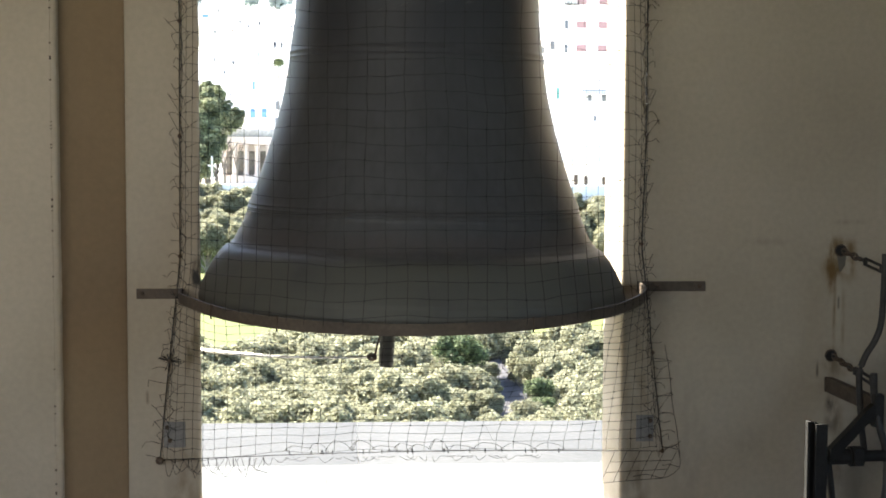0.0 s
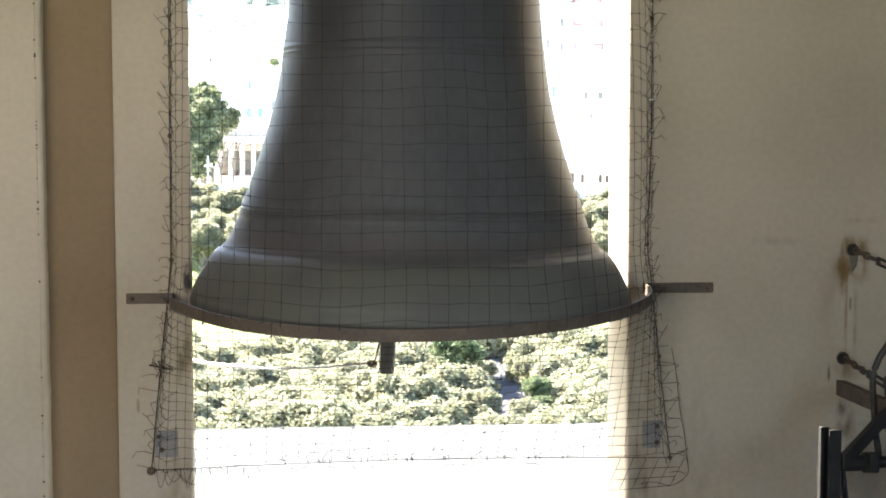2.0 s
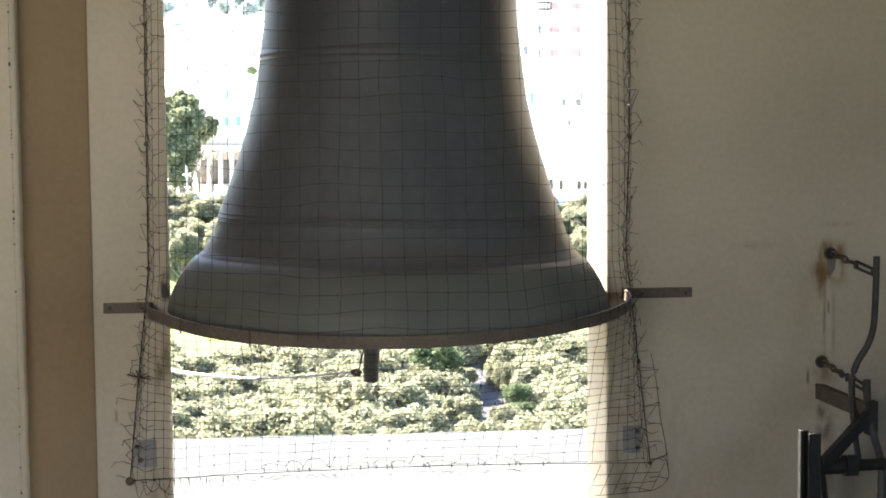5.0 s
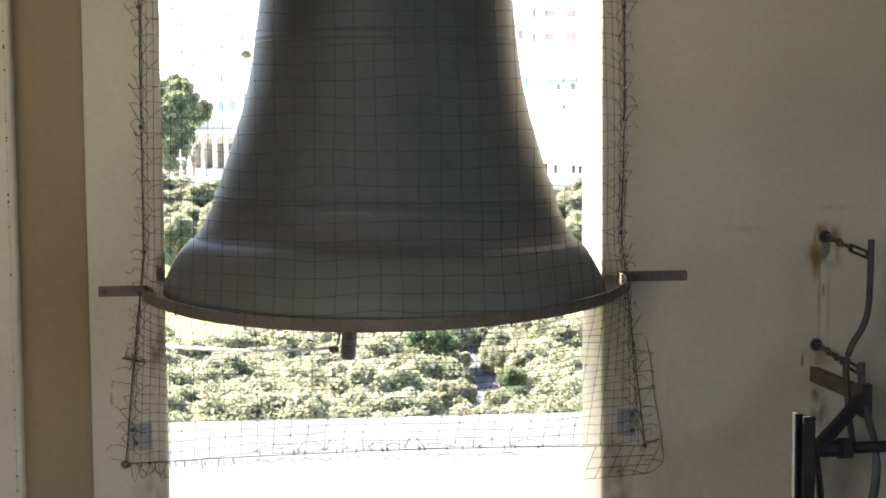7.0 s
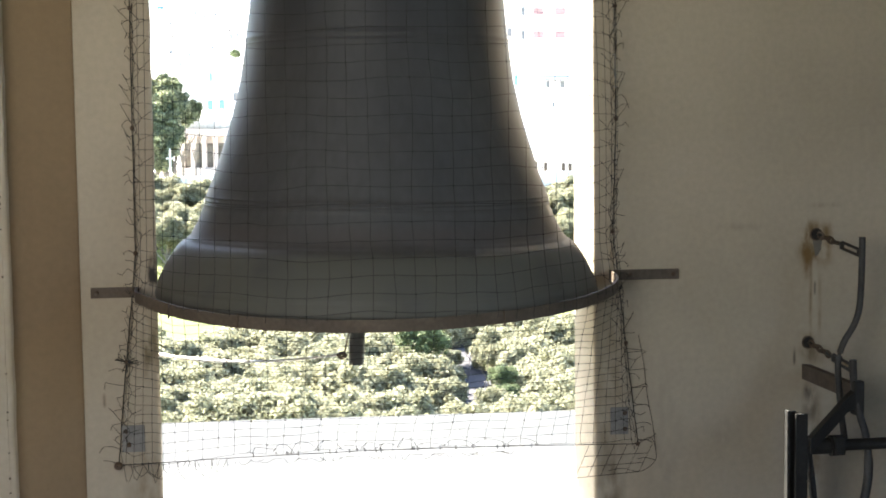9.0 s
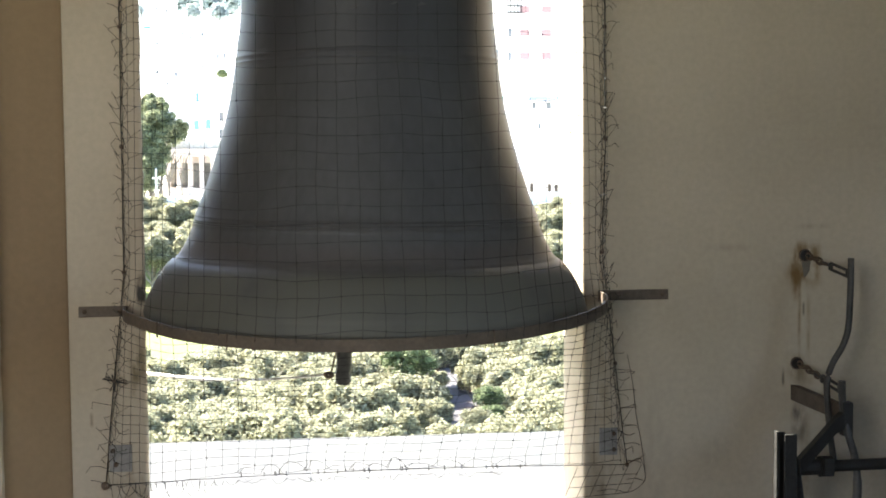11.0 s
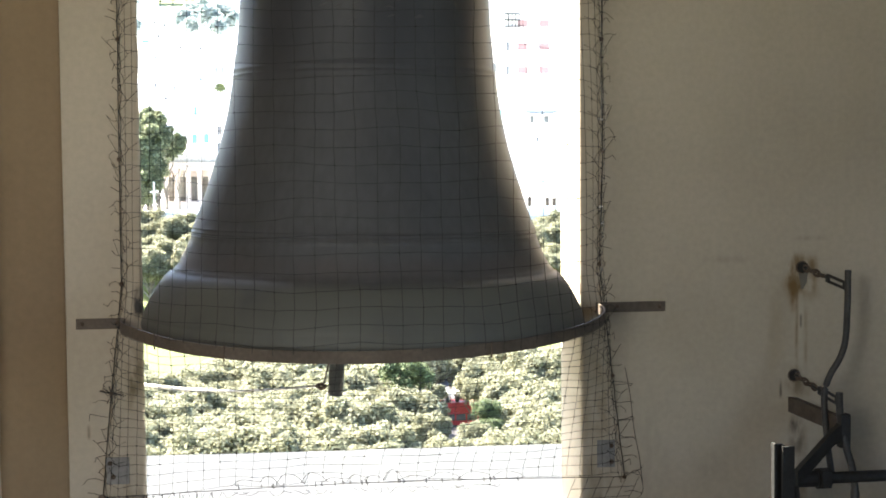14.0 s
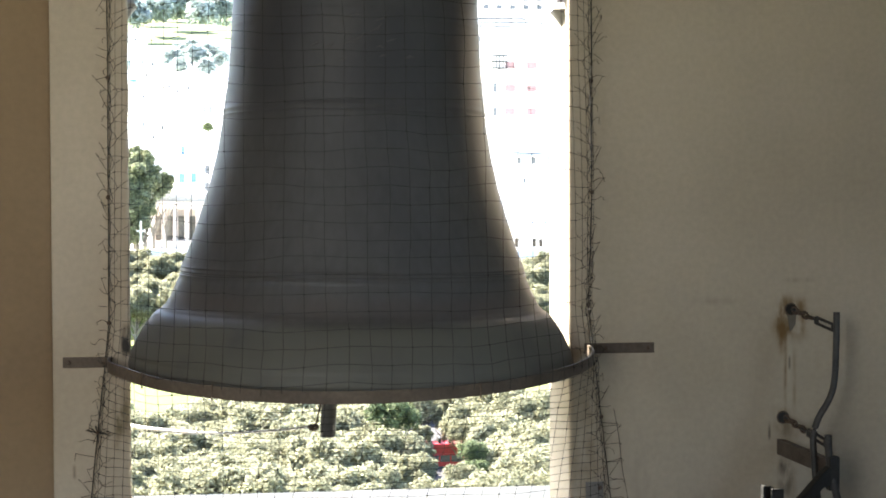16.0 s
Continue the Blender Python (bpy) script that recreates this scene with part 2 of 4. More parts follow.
def pilaster_body():
    """The ochre face set back behind the rounded plaster edge, running on to the wall."""
    rows = []
    for z in heights(0.0, 4.2, 0.05):
        j = rough(-0.1, z, 0.001)
        pts = [(-1.9, -0.108), (-0.30, -0.100), (-0.1945, -0.102), (-0.186 + j, -0.086), (-0.166 + j, -0.064), (-0.13 + j, -0.048), (-0.10 + j, -0.034), (-0.07 + j, -0.022), (-0.048 + j, -0.013), (-0.036 + j, -0.008), (-0.03, -0.003), (-1.9, -0.003)]
        rows.append([(x, y, z) for x, y in pts])
    return loft(rows, closed=True, caps=True)


def stained(base, name, marks, grain=(34, 1, 14), low=0.35, high=0.7):
    """The same surface with runs, damp marks or colour bands of their own shape: x and z bounds, softness, colour and
    strength.
    """
    m = base.copy()
    m.name = name
    n, link = m.node_tree.nodes, m.node_tree.links.new
    hsv = next(k for k in n if k.bl_idname == "ShaderNodeHueSaturation")
    co, sep = n.new("ShaderNodeTexCoord"), n.new("ShaderNodeSeparateXYZ")
    link(co.outputs["Object"], sep.inputs[0])

    def math_node(op, a, b=None):
        k = n.new("ShaderNodeMath")
        k.operation, k.use_clamp = op, False
        for s, v in zip(k.inputs, (a, b)):
            if v is not None:
                if isinstance(v, (int, float)):
                    s.default_value = v
                else:
                    link(v, s)
        return k.outputs[0]

    def band(axis, lo, hi, soft):
        up, down = n.new("ShaderNodeMapRange"), n.new("ShaderNodeMapRange")
        for k, a, b in ((up, lo - soft, lo + soft), (down, hi + soft, hi - soft)):
            k.interpolation_type = "SMOOTHSTEP"
            k.inputs["From Min"].default_value, k.inputs["From Max"].default_value = a, b
            link(sep.outputs[axis], k.inputs["Value"])
        return math_node("MULTIPLY", up.outputs[0], down.outputs[0])

    streak = n.new("ShaderNodeTexNoise")
    sm = n.new("ShaderNodeMapping")
    sm.inputs["Scale"].default_value = grain
    link(co.outputs["Object"], sm.inputs[0]), link(sm.outputs[0], streak.inputs["Vector"])
    streak.inputs["Scale"].default_value, streak.inputs["Detail"].default_value = 1.0, 6
    sharp = n.new("ShaderNodeMapRange")
    sharp.inputs["From Min"].default_value, sharp.inputs["From Max"].default_value = low, high
    link(streak.outputs["Fac"], sharp.inputs["Value"])
    colour = hsv.outputs[0]
    target = next(k for k in n if k.bl_idname == "ShaderNodeBsdfPrincipled").inputs["Base Color"]
    for x0, x1, z0, z1, sx, sz, rgb, amount in marks:
        mask = math_node("MULTIPLY", math_node("MULTIPLY", band(0, x0, x1, sx), band(2, z0, z1, sz)), sharp.outputs[0])
        mask = math_node("MULTIPLY", mask, amount)
        mix = n.new("ShaderNodeMix")
        mix.data_type, mix.clamp_factor = "RGBA", True
        link(mask, mix.inputs["Factor"]), link(colour, mix.inputs["A"])
        mix.inputs["B"].default_value = (*rgb, 1)
        colour = mix.outputs["Result"]
    link(colour, target)
    return m


def near_wall_body():
    """Flat plaster with a chipped arris, then a smooth rounded edge turning in to the ochre face."""
    rows = []
    for z in heights(0.0, 4.2, 0.018):
        j = rough(-0.3, z, 0.0015)
        chip = 0.005 * max(0.0, noise.noise((4, z * 31, 0)) - 0.2)
        pts = [(-1.9, -0.134), (-0.9, -0.134), (-0.2055 + j - chip, -0.134), (-0.2040 + j, -0.1315 + chip)]
        pts += [(x + j, y) for x, y in corner(-0.2035, -0.119, 0.013, -88, 0, 10)]
        pts += [(-0.1905 + j, -0.085), (-1.9, -0.085)]
        rows.append([(x, y, z) for x, y in pts])
    return loft(rows, closed=True, caps=True)


RUST_MARKS = (
    (1.955, 2.030, 1.240, 1.345, 0.028, 0.03, (0.17, 0.11, 0.045), 1.7),
    (1.955, 1.995, 0.975, 1.040, 0.02, 0.02, (0.18, 0.13, 0.075), 1.4),
    (1.962, 1.978, 1.20, 1.335, 0.012, 0.03, (0.17, 0.10, 0.035), 1.7),
    (2.022, 2.032, 1.25, 1.33, 0.010, 0.03, (0.19, 0.12, 0.045), 1.4),
    (1.975, 2.030, 1.315, 1.345, 0.02, 0.014, (0.17, 0.105, 0.04), 1.5),
    (1.978, 1.984, 1.04, 1.22, 0.005, 0.03, (0.18, 0.12, 0.06), 1.4),
    (2.004, 2.010, 1.03, 1.20, 0.005, 0.04, (0.21, 0.15, 0.085), 1.2),
    (1.986, 2.000, 1.03, 1.25, 0.004, 0.01, (0.47, 0.405, 0.31), 0.8),
    (1.990, 1.996, 1.150, 1.185, 0.003, 0.008, (0.20, 0.17, 0.13), 1.4),
    (1.932, 1.938, 0.955, 1.00, 0.004, 0.012, (0.15, 0.125, 0.095), 1.6),
    (1.965, 2.02, 0.955, 1.00, 0.015, 0.02, (0.19, 0.145, 0.09), 0.9),
    (1.962, 2.000, 0.80, 0.905, 0.010, 0.03, (0.10, 0.08, 0.062), 1.3),
    (1.985, 2.015, 0.62, 0.86, 0.010, 0.05, (0.20, 0.155, 0.10), 0.8),
    (1.36, 1.445, 0.30, 1.12, 0.03, 0.12, (0.24, 0.185, 0.11), 0.7),
    (1.39, 1.43, 0.2, 0.75, 0.02, 0.05, (0.15, 0.12, 0.09), 0.6),
    (1.72, 1.83, 1.335, 1.352, 0.04, 0.010, (0.33, 0.27, 0.20), 0.9),
    (1.985, 2.06, 1.395, 1.405, 0.03, 0.008, (0.25, 0.20, 0.14), 0.9),
    (1.52, 1.60, 0.55, 0.98, 0.06, 0.12, (0.35, 0.29, 0.215), 0.7),
    (1.68, 1.78, 0.72, 0.80, 0.06, 0.05, (0.34, 0.285, 0.21), 0.7))
STAINED = stained(PLASTER, "rust_stained_plaster", RUST_MARKS)
DAMP_MARKS = (
    (0.150, 0.175, 1.215, 1.29, 0.008, 0.02, (0.05, 0.045, 0.04), 1.8),
    (0.130, 0.168, 0.98, 1.12, 0.012, 0.05, (0.17, 0.135, 0.08), 1.3),
    (0.085, 0.165, 0.3, 0.78, 0.03, 0.06, (0.26, 0.20, 0.13), 0.9),
    (0.02, 0.026, 0.89, 0.925, 0.004, 0.01, (0.16, 0.12, 0.08), 1.5))
DAMP = stained(PLASTER, "damp_stained_plaster", DAMP_MARKS)
tagged(part("wall_north_left", wall_left(), DAMP), "aged beige plaster wall beside the bell opening", "wall", kind="structure")
tagged(part("wall_north_right", wall_right(), STAINED), "aged beige plaster wall with rust runs under chain holes", "wall", kind="structure")
tagged(part("pilaster", pilaster_body(), OCHRE, smooth=True), "ochre plastered pilaster with a rounded corner", "pilaster", kind="structure")
tagged(part("wall_return", near_wall_body(), PLASTER, smooth=True), "aged grey-beige plaster wall end with chipped edge", "wall", kind="structure")
def edge_chips():
    bm, rr = bmesh.new(), random.Random(9)
    for _ in range(34):
        z, h = rr.uniform(0.5, 2.4), rr.uniform(0.002, 0.007)
        box(bm, -0.2075, -0.2035 + rr.uniform(0, 0.001), -0.1348, -0.127, z, z + h)
    return bm


tagged(part("edge_chips", edge_chips(), RUST), "dark chips along the plaster edge", "chips", kind="stuff")
# unseen lower edge, set at 2.62 to keep the sun off the linkage
tagged(part("wall_north_head", boxed(0.12, 1.39, 0.004, 0.246, 2.62, 4.2), PLASTER), "plaster wall over the bell opening", "wall", kind="structure")
tagged(part("wall_north_base", boxed(0.12, 1.39, 0.004, 0.246, 0.0, 0.300), PLASTER), "plaster wall under the bell opening", "wall", kind="structure")
def pierced(along, a0, a1, b0, b1, o0, o1, lo=1.1, hi=3.3, top=4.2):
    """A wall from a0 to a1 along x or y, b0 to b1 thick, with one tall opening from o0 to o1 through it."""
    bm = bmesh.new()
    for c0, c1, z0, z1 in ((a0, o0, 0.0, top), (o1, a1, 0.0, top), (o0, o1, 0.0, lo), (o0, o1, hi, top)):
        if along == "x":
            box(bm, c0, c1, b0, b1, z0, z1)
        else:
            box(bm, b0, b1, c0, c1, z0, z1)
    return bm


# unseen walls and ceiling, coloured dark to hold down light bouncing inside
tagged(part("wall_east", pierced("y", -4.95, 0.25, 4.2, 4.45, -4.1, -2.7), DARK_PLASTER), "unseen plaster side wall of the belfry, dark to cut bounced light", "wall", kind="structure")
tagged(part("wall_west", boxed(-2.15, -1.9, -4.95, 0.25, 0.0, 4.2), DARK_PLASTER), "unseen plaster side wall of the belfry, dark to cut bounced light", "wall", kind="structure")
tagged(part("wall_south", pierced("x", -1.9, 4.2, -4.95, -4.7, -1.85, -0.45), DARK_PLASTER), "unseen plaster rear wall with a tall opening, dark to cut bounced light", "wall", kind="structure")
tagged(part("ceiling", boxed(-2.15, 4.45, -4.95, 0.25, 4.2, 4.4), DARK_PLASTER), "unseen plaster ceiling of the belfry, dark to cut bounced light", "ceiling", kind="structure")
tagged(part("floor", boxed(-2.15, 4.45, -4.95, 0.25, -0.2, 0.0), FLOOR), "dusty brown belfry floor", "floor", kind="structure")


def ledge():
    bm = bmesh.new()
    box(bm, 0.11, 1.40, -0.02, 0.27, 0.301, 0.328, 0.006)
    box(bm, -1.6, 3.4, 0.254, 2.60, 0.17, 0.323, 0.012)
    return bm


tagged(part("ledge", ledge(), STONE), "sunlit pale stone ledge outside the opening", "ledge", kind="structure")
# added sheets that dim the bright ledge, left ones darker to paint shade
covering = empty("ledge_felt", pose(0.8, 1.9, 0.325), "added dark sheets that dim the ledge, darker at the shaded end", "roofing felt")
for x0, x1, y0, y1, mat in ((-2.3, -0.821, -0.20, 0.70, SHEET_SHADED), (-0.82, -0.171, -0.20, 0.70, SHEET_SHADED), (-0.17, 0.419, -0.20, 0.70, SHEET_DIM), (0.42, 2.4, -0.20, 0.70, SHEET_DIM), (-2.3, -0.296, -1.62, -0.201, SHEET_NEAR), (-0.295, 2.4, -1.62, -0.201, SHEET_NEAR)):
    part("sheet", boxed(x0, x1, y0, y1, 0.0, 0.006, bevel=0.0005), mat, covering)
tagged(part("buttress", boxed(-1.0, -0.35, 0.254, 0.70, 0.324, 1.25, bevel=0.02), PINK), "rosy stone buttress outside the tower", "buttress", kind="structure")
tagged(part("tower_shaft", boxed(-2.4, 4.7, -5.2, 0.5, -36.0, -0.21), PINK), "rosy stone tower shaft under the belfry", "tower", kind="structure")


def corbel_body(side):
    """A scrolled impost bracket: a pointed drop, then two volutes on a stem."""
    bm = bmesh.new()
    rows = [[(0.0, -0.05 * k, z), (side * r, -0.03 * k, z), (side * r, 0.03 * k, z), (0.0, 0.05 * k, z)] for r, z, k in
            ((0.002, -0.052, 0.3), (0.016, -0.028, 0.7), (0.030, -0.008, 1.0), (0.022, 0.008, 0.9), (0.012, 0.024, 0.7), (0.014, 0.045, 0.7), (0.010, 0.09, 0.8), (0.016, 0.14, 0.8), (0.012, 0.20, 0.9), (0.02, 0.30, 1.0))]
    vs = [[bm.verts.new(p) for p in r] for r in rows]
    for p, q in zip(vs, vs[1:]):
        for i in range(4):
            bm.faces.new((p[i], p[(i + 1) % 4], q[(i + 1) % 4], q[i]))
    for cz, size in ((0.062, 1.0), (0.150, 1.25), (0.235, 1.3)):
        spiral = []
        for i in range(26):
            a = math.pi * (-0.9 + 3.2 * i / 25)
            r = size * (0.024 - 0.017 * i / 25)
            spiral.append((side * (0.022 * size + r * math.cos(a)), 0, cz + r * math.sin(a)))
        for y in (-0.034, 0.0, 0.034):
            tube(bm, [(x, y, z) for x, _, z in spiral], [size * (0.0085 - 0.003 * i / 25) for i in range(26)], 8)
        tube(bm, [(side * 0.022 * size, -0.05, cz), (side * 0.022 * size, 0.05, cz)], 0.013 * size, 10)
    return bm


for side, x in ((1, 0.158), (-1, 1.362)):
    tagged(part("corbel", corbel_body(side), CORBEL_STONE, smooth=True), "carved stone bracket with scrolls at the opening", "corbel", "corbels of the opening").location = (x, 0.09, 2.165)


# ---- bell ----
AXIS = (0.766, 0.0)


def finely(points, most=0.012):
    out = [points[0]]
    for (ra, za), (rb, zb) in zip(points, points[1:]):
        k = max(1, math.ceil(math.hypot(rb - ra, zb - za) / most))
        out += [(ra + (rb - ra) * i / k, za + (zb - za) * i / k) for i in range(1, k + 1)]
    return out


def bell_profile():
    outer = [(0.560, 1.176), (0.588, 1.178), (0.596, 1.186), (0.597, 1.198), (0.592, 1.213), (0.590, 1.218), (0.591, 1.222), (0.581, 1.245), (0.565, 1.276), (0.549, 1.302), (0.536, 1.319),
             (0.524, 1.330), (0.514, 1.3345), (0.5108, 1.338), (0.5090, 1.341), (0.5055, 1.344), (0.5018, 1.3475), (0.492, 1.364), (0.480, 1.388), (0.4650, 1.425),
             (0.4662, 1.428), (0.4642, 1.432), (0.4626, 1.435), (0.4641, 1.439), (0.4616, 1.443), (0.4600, 1.446), (0.4615, 1.450), (0.4585, 1.454),
             (0.437, 1.508), (0.412, 1.584), (0.389, 1.660), (0.367, 1.752), (0.3525, 1.846), (0.3540, 1.849), (0.3521, 1.852), (0.3515, 1.857), (0.3532, 1.861), (0.3532, 1.865), (0.3502, 1.869),
             (0.3385, 1.966), (0.3325, 2.080), (0.3333, 2.083), (0.3320, 2.086), (0.3328, 2.091), (0.3316, 2.095), (0.3325, 2.100), (0.3310, 2.104),
             (0.327, 2.160), (0.3278, 2.164), (0.3278, 2.169), (0.3262, 2.173), (0.321, 2.205), (0.310, 2.234), (0.288, 2.262), (0.25, 2.285), (0.19, 2.302), (0.10, 2.314), (0.001, 2.318)]
    inner = [(0.001, 2.270), (0.18, 2.260), (0.255, 2.235), (0.285, 2.19), (0.295, 2.08), (0.305, 1.9), (0.325, 1.74), (0.36, 1.6), (0.40, 1.48), (0.44, 1.38), (0.49, 1.30), (0.53, 1.235), (0.560, 1.176)]
    return finely(outer) + inner


bell = empty("bell", pose(AXIS[0] - 0.0157, AXIS[1], 0, 0, 0.75, 0), "large dark bronze church bell hanging in the opening", "bell")
bell_mesh = lathe(bell_profile(), 128)
BRONZE.node_tree.nodes["Principled BSDF"].inputs["Specular IOR Level"].default_value = 0.45
# lighter, greener lip, a reddish band above it, darker and bluer crown
BANDED_BRONZE = stained(BRONZE, "patinated_bronze", (
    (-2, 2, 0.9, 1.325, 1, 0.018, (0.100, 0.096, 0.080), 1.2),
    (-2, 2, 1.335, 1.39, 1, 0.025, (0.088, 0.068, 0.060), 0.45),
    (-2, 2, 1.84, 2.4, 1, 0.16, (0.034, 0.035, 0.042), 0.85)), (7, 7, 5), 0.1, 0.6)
part("bell_body", bell_mesh, BANDED_BRONZE, bell, smooth=True)


def relief():
    """A worn cast ornament on the side of the bell, little more than soft lumps."""
    bm = bmesh.new()

    def wrap(x, z):
        r = 0.3335 - (z - 2.0) * 0.045
        return Vector((r * math.sin(x / r), -r * math.cos(x / r), z))
    rr = random.Random(3)
    for k in range(22):
        a, q = k * 0.571, 0.05 + 0.035 * (k % 3)
        x, z = q * math.cos(a), 1.985 + q * 0.85 * math.sin(a)
        tube(bm, [wrap(x - 0.02, z - 0.008), wrap(x, z), wrap(x + rr.uniform(0.008, 0.02), z + rr.uniform(-0.012, 0.014))], [0.003, rr.uniform(0.004, 0.0055), 0.003], 8)
    return bm


tagged(part("relief", relief(), BRONZE, bell, smooth=True), kind="stuff")


def crown_loops():
    bm = bmesh.new()
    for k in range(4):
        a = math.pi * k / 4
        pts = [(math.cos(a) * r, math.sin(a) * r, z) for r, z in ((-0.13, 2.305), (-0.15, 2.40), (-0.08, 2.50), (0.08, 2.50), (0.15, 2.40), (0.13, 2.305))]
        tube(bm, bend(pts), 0.028, 8)
    return bm


part("crown", crown_loops(), BRONZE, bell, smooth=True)
headstock = empty("headstock", pose(AXIS[0], 0, 2.48), "dark timber headstock carrying the bell", "beam")
part("beam", boxed(-0.63, 0.62, -0.11, 0.13, 0.0, 0.24, bevel=0.015), WOOD, headstock)

# the clapper hangs from inside the crown; its foot shows under the lip
clapper = empty("clapper", pose(AXIS[0], 0, 2.2), "dark iron bell clapper with a wire rope shackled on", "clapper")


def clapper_body():
    return lathe([(0.001, 0.03), (0.018, 0.03), (0.02, -0.5), (0.028, -0.88), (0.065, -0.96), (0.075, -1.01), (0.06, -1.06), (0.024, -1.10), (0.0215, -1.13), (0.0215, -1.209), (0.019, -1.217), (0.001, -1.218)], 24)


clapper_shaft = part("shaft", clapper_body(), CLAPPER_IRON, clapper, smooth=True)


def hook():
    bm = bmesh.new()
    tube(bm, bend([(-0.018, 0, -1.119), (-0.026, -0.002, -1.144), (-0.032, -0.004, -1.179), (-0.038, -0.006, -1.196)]), 0.0028, 6)
    tube(bm, bend([(-0.052, 0, -1.191), (-0.042, -0.008, -1.198), (-0.030, 0, -1.194), (-0.038, 0.008, -1.189), (-0.052, 0, -1.191)]), 0.0055, 6)
    return bm


part("shackle", hook(), RUST, clapper_shaft, smooth=True)
rope_foot = (-0.36, 0.66, 1.035)
pull_rope = empty("pull_rope", pose(*rope_foot), "slack wire rope from the clapper, thicker and white on its far half", "rope")
ROPE_PIECES = 16


def rope_line(tip, slack):
    """Points of the rope from its foot to the tip, slack metres lower towards the clapper."""
    pts = []
    for i in range(ROPE_PIECES + 1):
        f = i / ROPE_PIECES
        low = 0.028 * (1 - (2 * f - 1) ** 2) + slack * max(0.0, math.sin(math.pi * (f - 0.3) / 0.7))
        pts.append(Vector(tip) * f - Vector((0, 0, low)))
    return pts


def rope_pieces():
    rest = rope_line((0.999, -0.66, -0.045), 0.0)
    made = []
    for i, (a, b) in enumerate(zip(rest, rest[1:])):
        reach = (b - a).length * 0.53
        piece = part("strand", tube(bmesh.new(), [(0, -reach, 0), (0, 0, 0), (0, reach, 0)], 0.0034, 6), STEEL, pull_rope, smooth=True)
        # the far half is drawn thicker and white
        if 2 <= i < 11:
            part("sleeve", tube(bmesh.new(), [(0, -reach, 0), (0, 0, 0), (0, reach, 0)], 0.0055, 8), WHITEWALL, piece, "thicker white outer tube", smooth=True)
        made.append(piece)
    return made


rope_parts = rope_pieces()


# ---- hoop that keeps the net off the bell ----
hoop = empty("net_hoop", pose(0.765, 0, 1.205), "flat iron hoop bolted to the wall round the bell lip", "hoop")


def flat_bar(points, half, thick):
    """A flat bar on edge along points: half its height up and down, thick outwards."""
    pts = [Vector(p) for p in points]
    rows = []
    for i, p in enumerate(pts):
        d = (pts[min(i + 1, len(pts) - 1)] - pts[max(i - 1, 0)]).normalized()
        out = Vector((d.y, -d.x, 0)).normalized() * thick
        up = Vector((0, 0, half))
        rows.append([p - up, p + up, p + out + up, p + out - up])
    return loft(rows, closed=True, caps=True)


half_ring = [(-0.642 * math.cos(math.pi * i / 60), -0.010 - 0.640 * math.sin(math.pi * i / 60) ** 0.92, -0.006 + 0.016 * i / 60 - 0.030 * math.sin(math.pi * i / 60) ** 2 + 0.008 * math.exp(-((i - 8) / 5) ** 2)) for i in range(61)]
part("band", flat_bar(half_ring, 0.0145, 0.005), BAND, hoop)
tab_left = part("wall_tab", boxed(-0.768, -0.640, -0.009, -0.001, -0.020, 0.008, bevel=0.001), BAND, hoop)
tab_right = part("wall_tab", boxed(0.640, 0.836, -0.009, -0.001, -0.002, 0.026, bevel=0.001), BAND, hoop)
for x, z in ((-0.752, -0.006), (-0.66, -0.006), (0.82, 0.012), (0.70, 0.012)):
    bolt = lathe([(0.001, 0.004), (0.004, 0.0035), (0.006, 0.0)], 10)
    bmesh.ops.transform(bolt, matrix=pose(x, -0.009, z, 90, 0, 0), verts=bolt.verts)
    part("bolt", bolt, RUST, tab_left if x < 0 else tab_right)

for k in (19, 38, 12):
    p, q = Vector(half_ring[k]), Vector(half_ring[k]) * 1.012
    tie = tube(bmesh.new(), [(q.x, q.y, p.z - 0.020), (q.x * 1.004, q.y * 1.004, p.z - 0.006), (q.x, q.y, p.z + 0.018)], [0.0025, 0.0016, 0.0022], 6)
    part("wire_tie", tie, RUST, hoop)
# zinc plates low on either side of the opening
for x0, x1, z0, z1, spots in ((0.068, 0.128, 0.765, 0.838, ((0.078, 0.822), (0.086, 0.785))), (1.408, 1.458, 0.770, 0.846, ((1.448, 0.83), (1.448, 0.785)))):
    plate = empty("wall_plate", pose((x0 + x1) / 2, 0, (z0 + z1) / 2), "small grey zinc plate bolted to the wall", "plate", "wall plates")
    w, h = (x1 - x0) / 2, (z1 - z0) / 2
    metal = part("sheet", boxed(-w, w, -0.007, -0.001, -h, h, bevel=0.001), ZINC, plate)
    for x, z in spots:
        bolt = lathe([(0.001, 0.005), (0.004, 0.0045), (0.0065, 0.0)], 10)
        bmesh.ops.transform(bolt, matrix=pose(x - (x0 + x1) / 2, -0.007, z - (z0 + z1) / 2, 90, 0, 0), verts=bolt.verts)
        part("bolt", bolt, RUST, metal)

# ---- net ----
LEFT_LINE = [(0.122, 2.60), (0.120, 2.27), (0.121, 1.953), (0.119, 1.637), (0.118, 1.304), (0.086, 1.011), (0.057, 0.730)]
RIGHT_LINE = [(1.427, 2.60), (1.424, 2.265), (1.423, 1.954), (1.425, 1.648), (1.415, 1.338), (1.451, 1.027), (1.484, 0.742)]


def on_line(line, z):
    for (xa, za), (xb, zb) in zip(line, line[1:]):
        if za >= z >= zb:
            return xa + (xb - xa) * (za - z) / (za - zb)
    return line[0][0] if z > line[0][1] else line[-1][0]


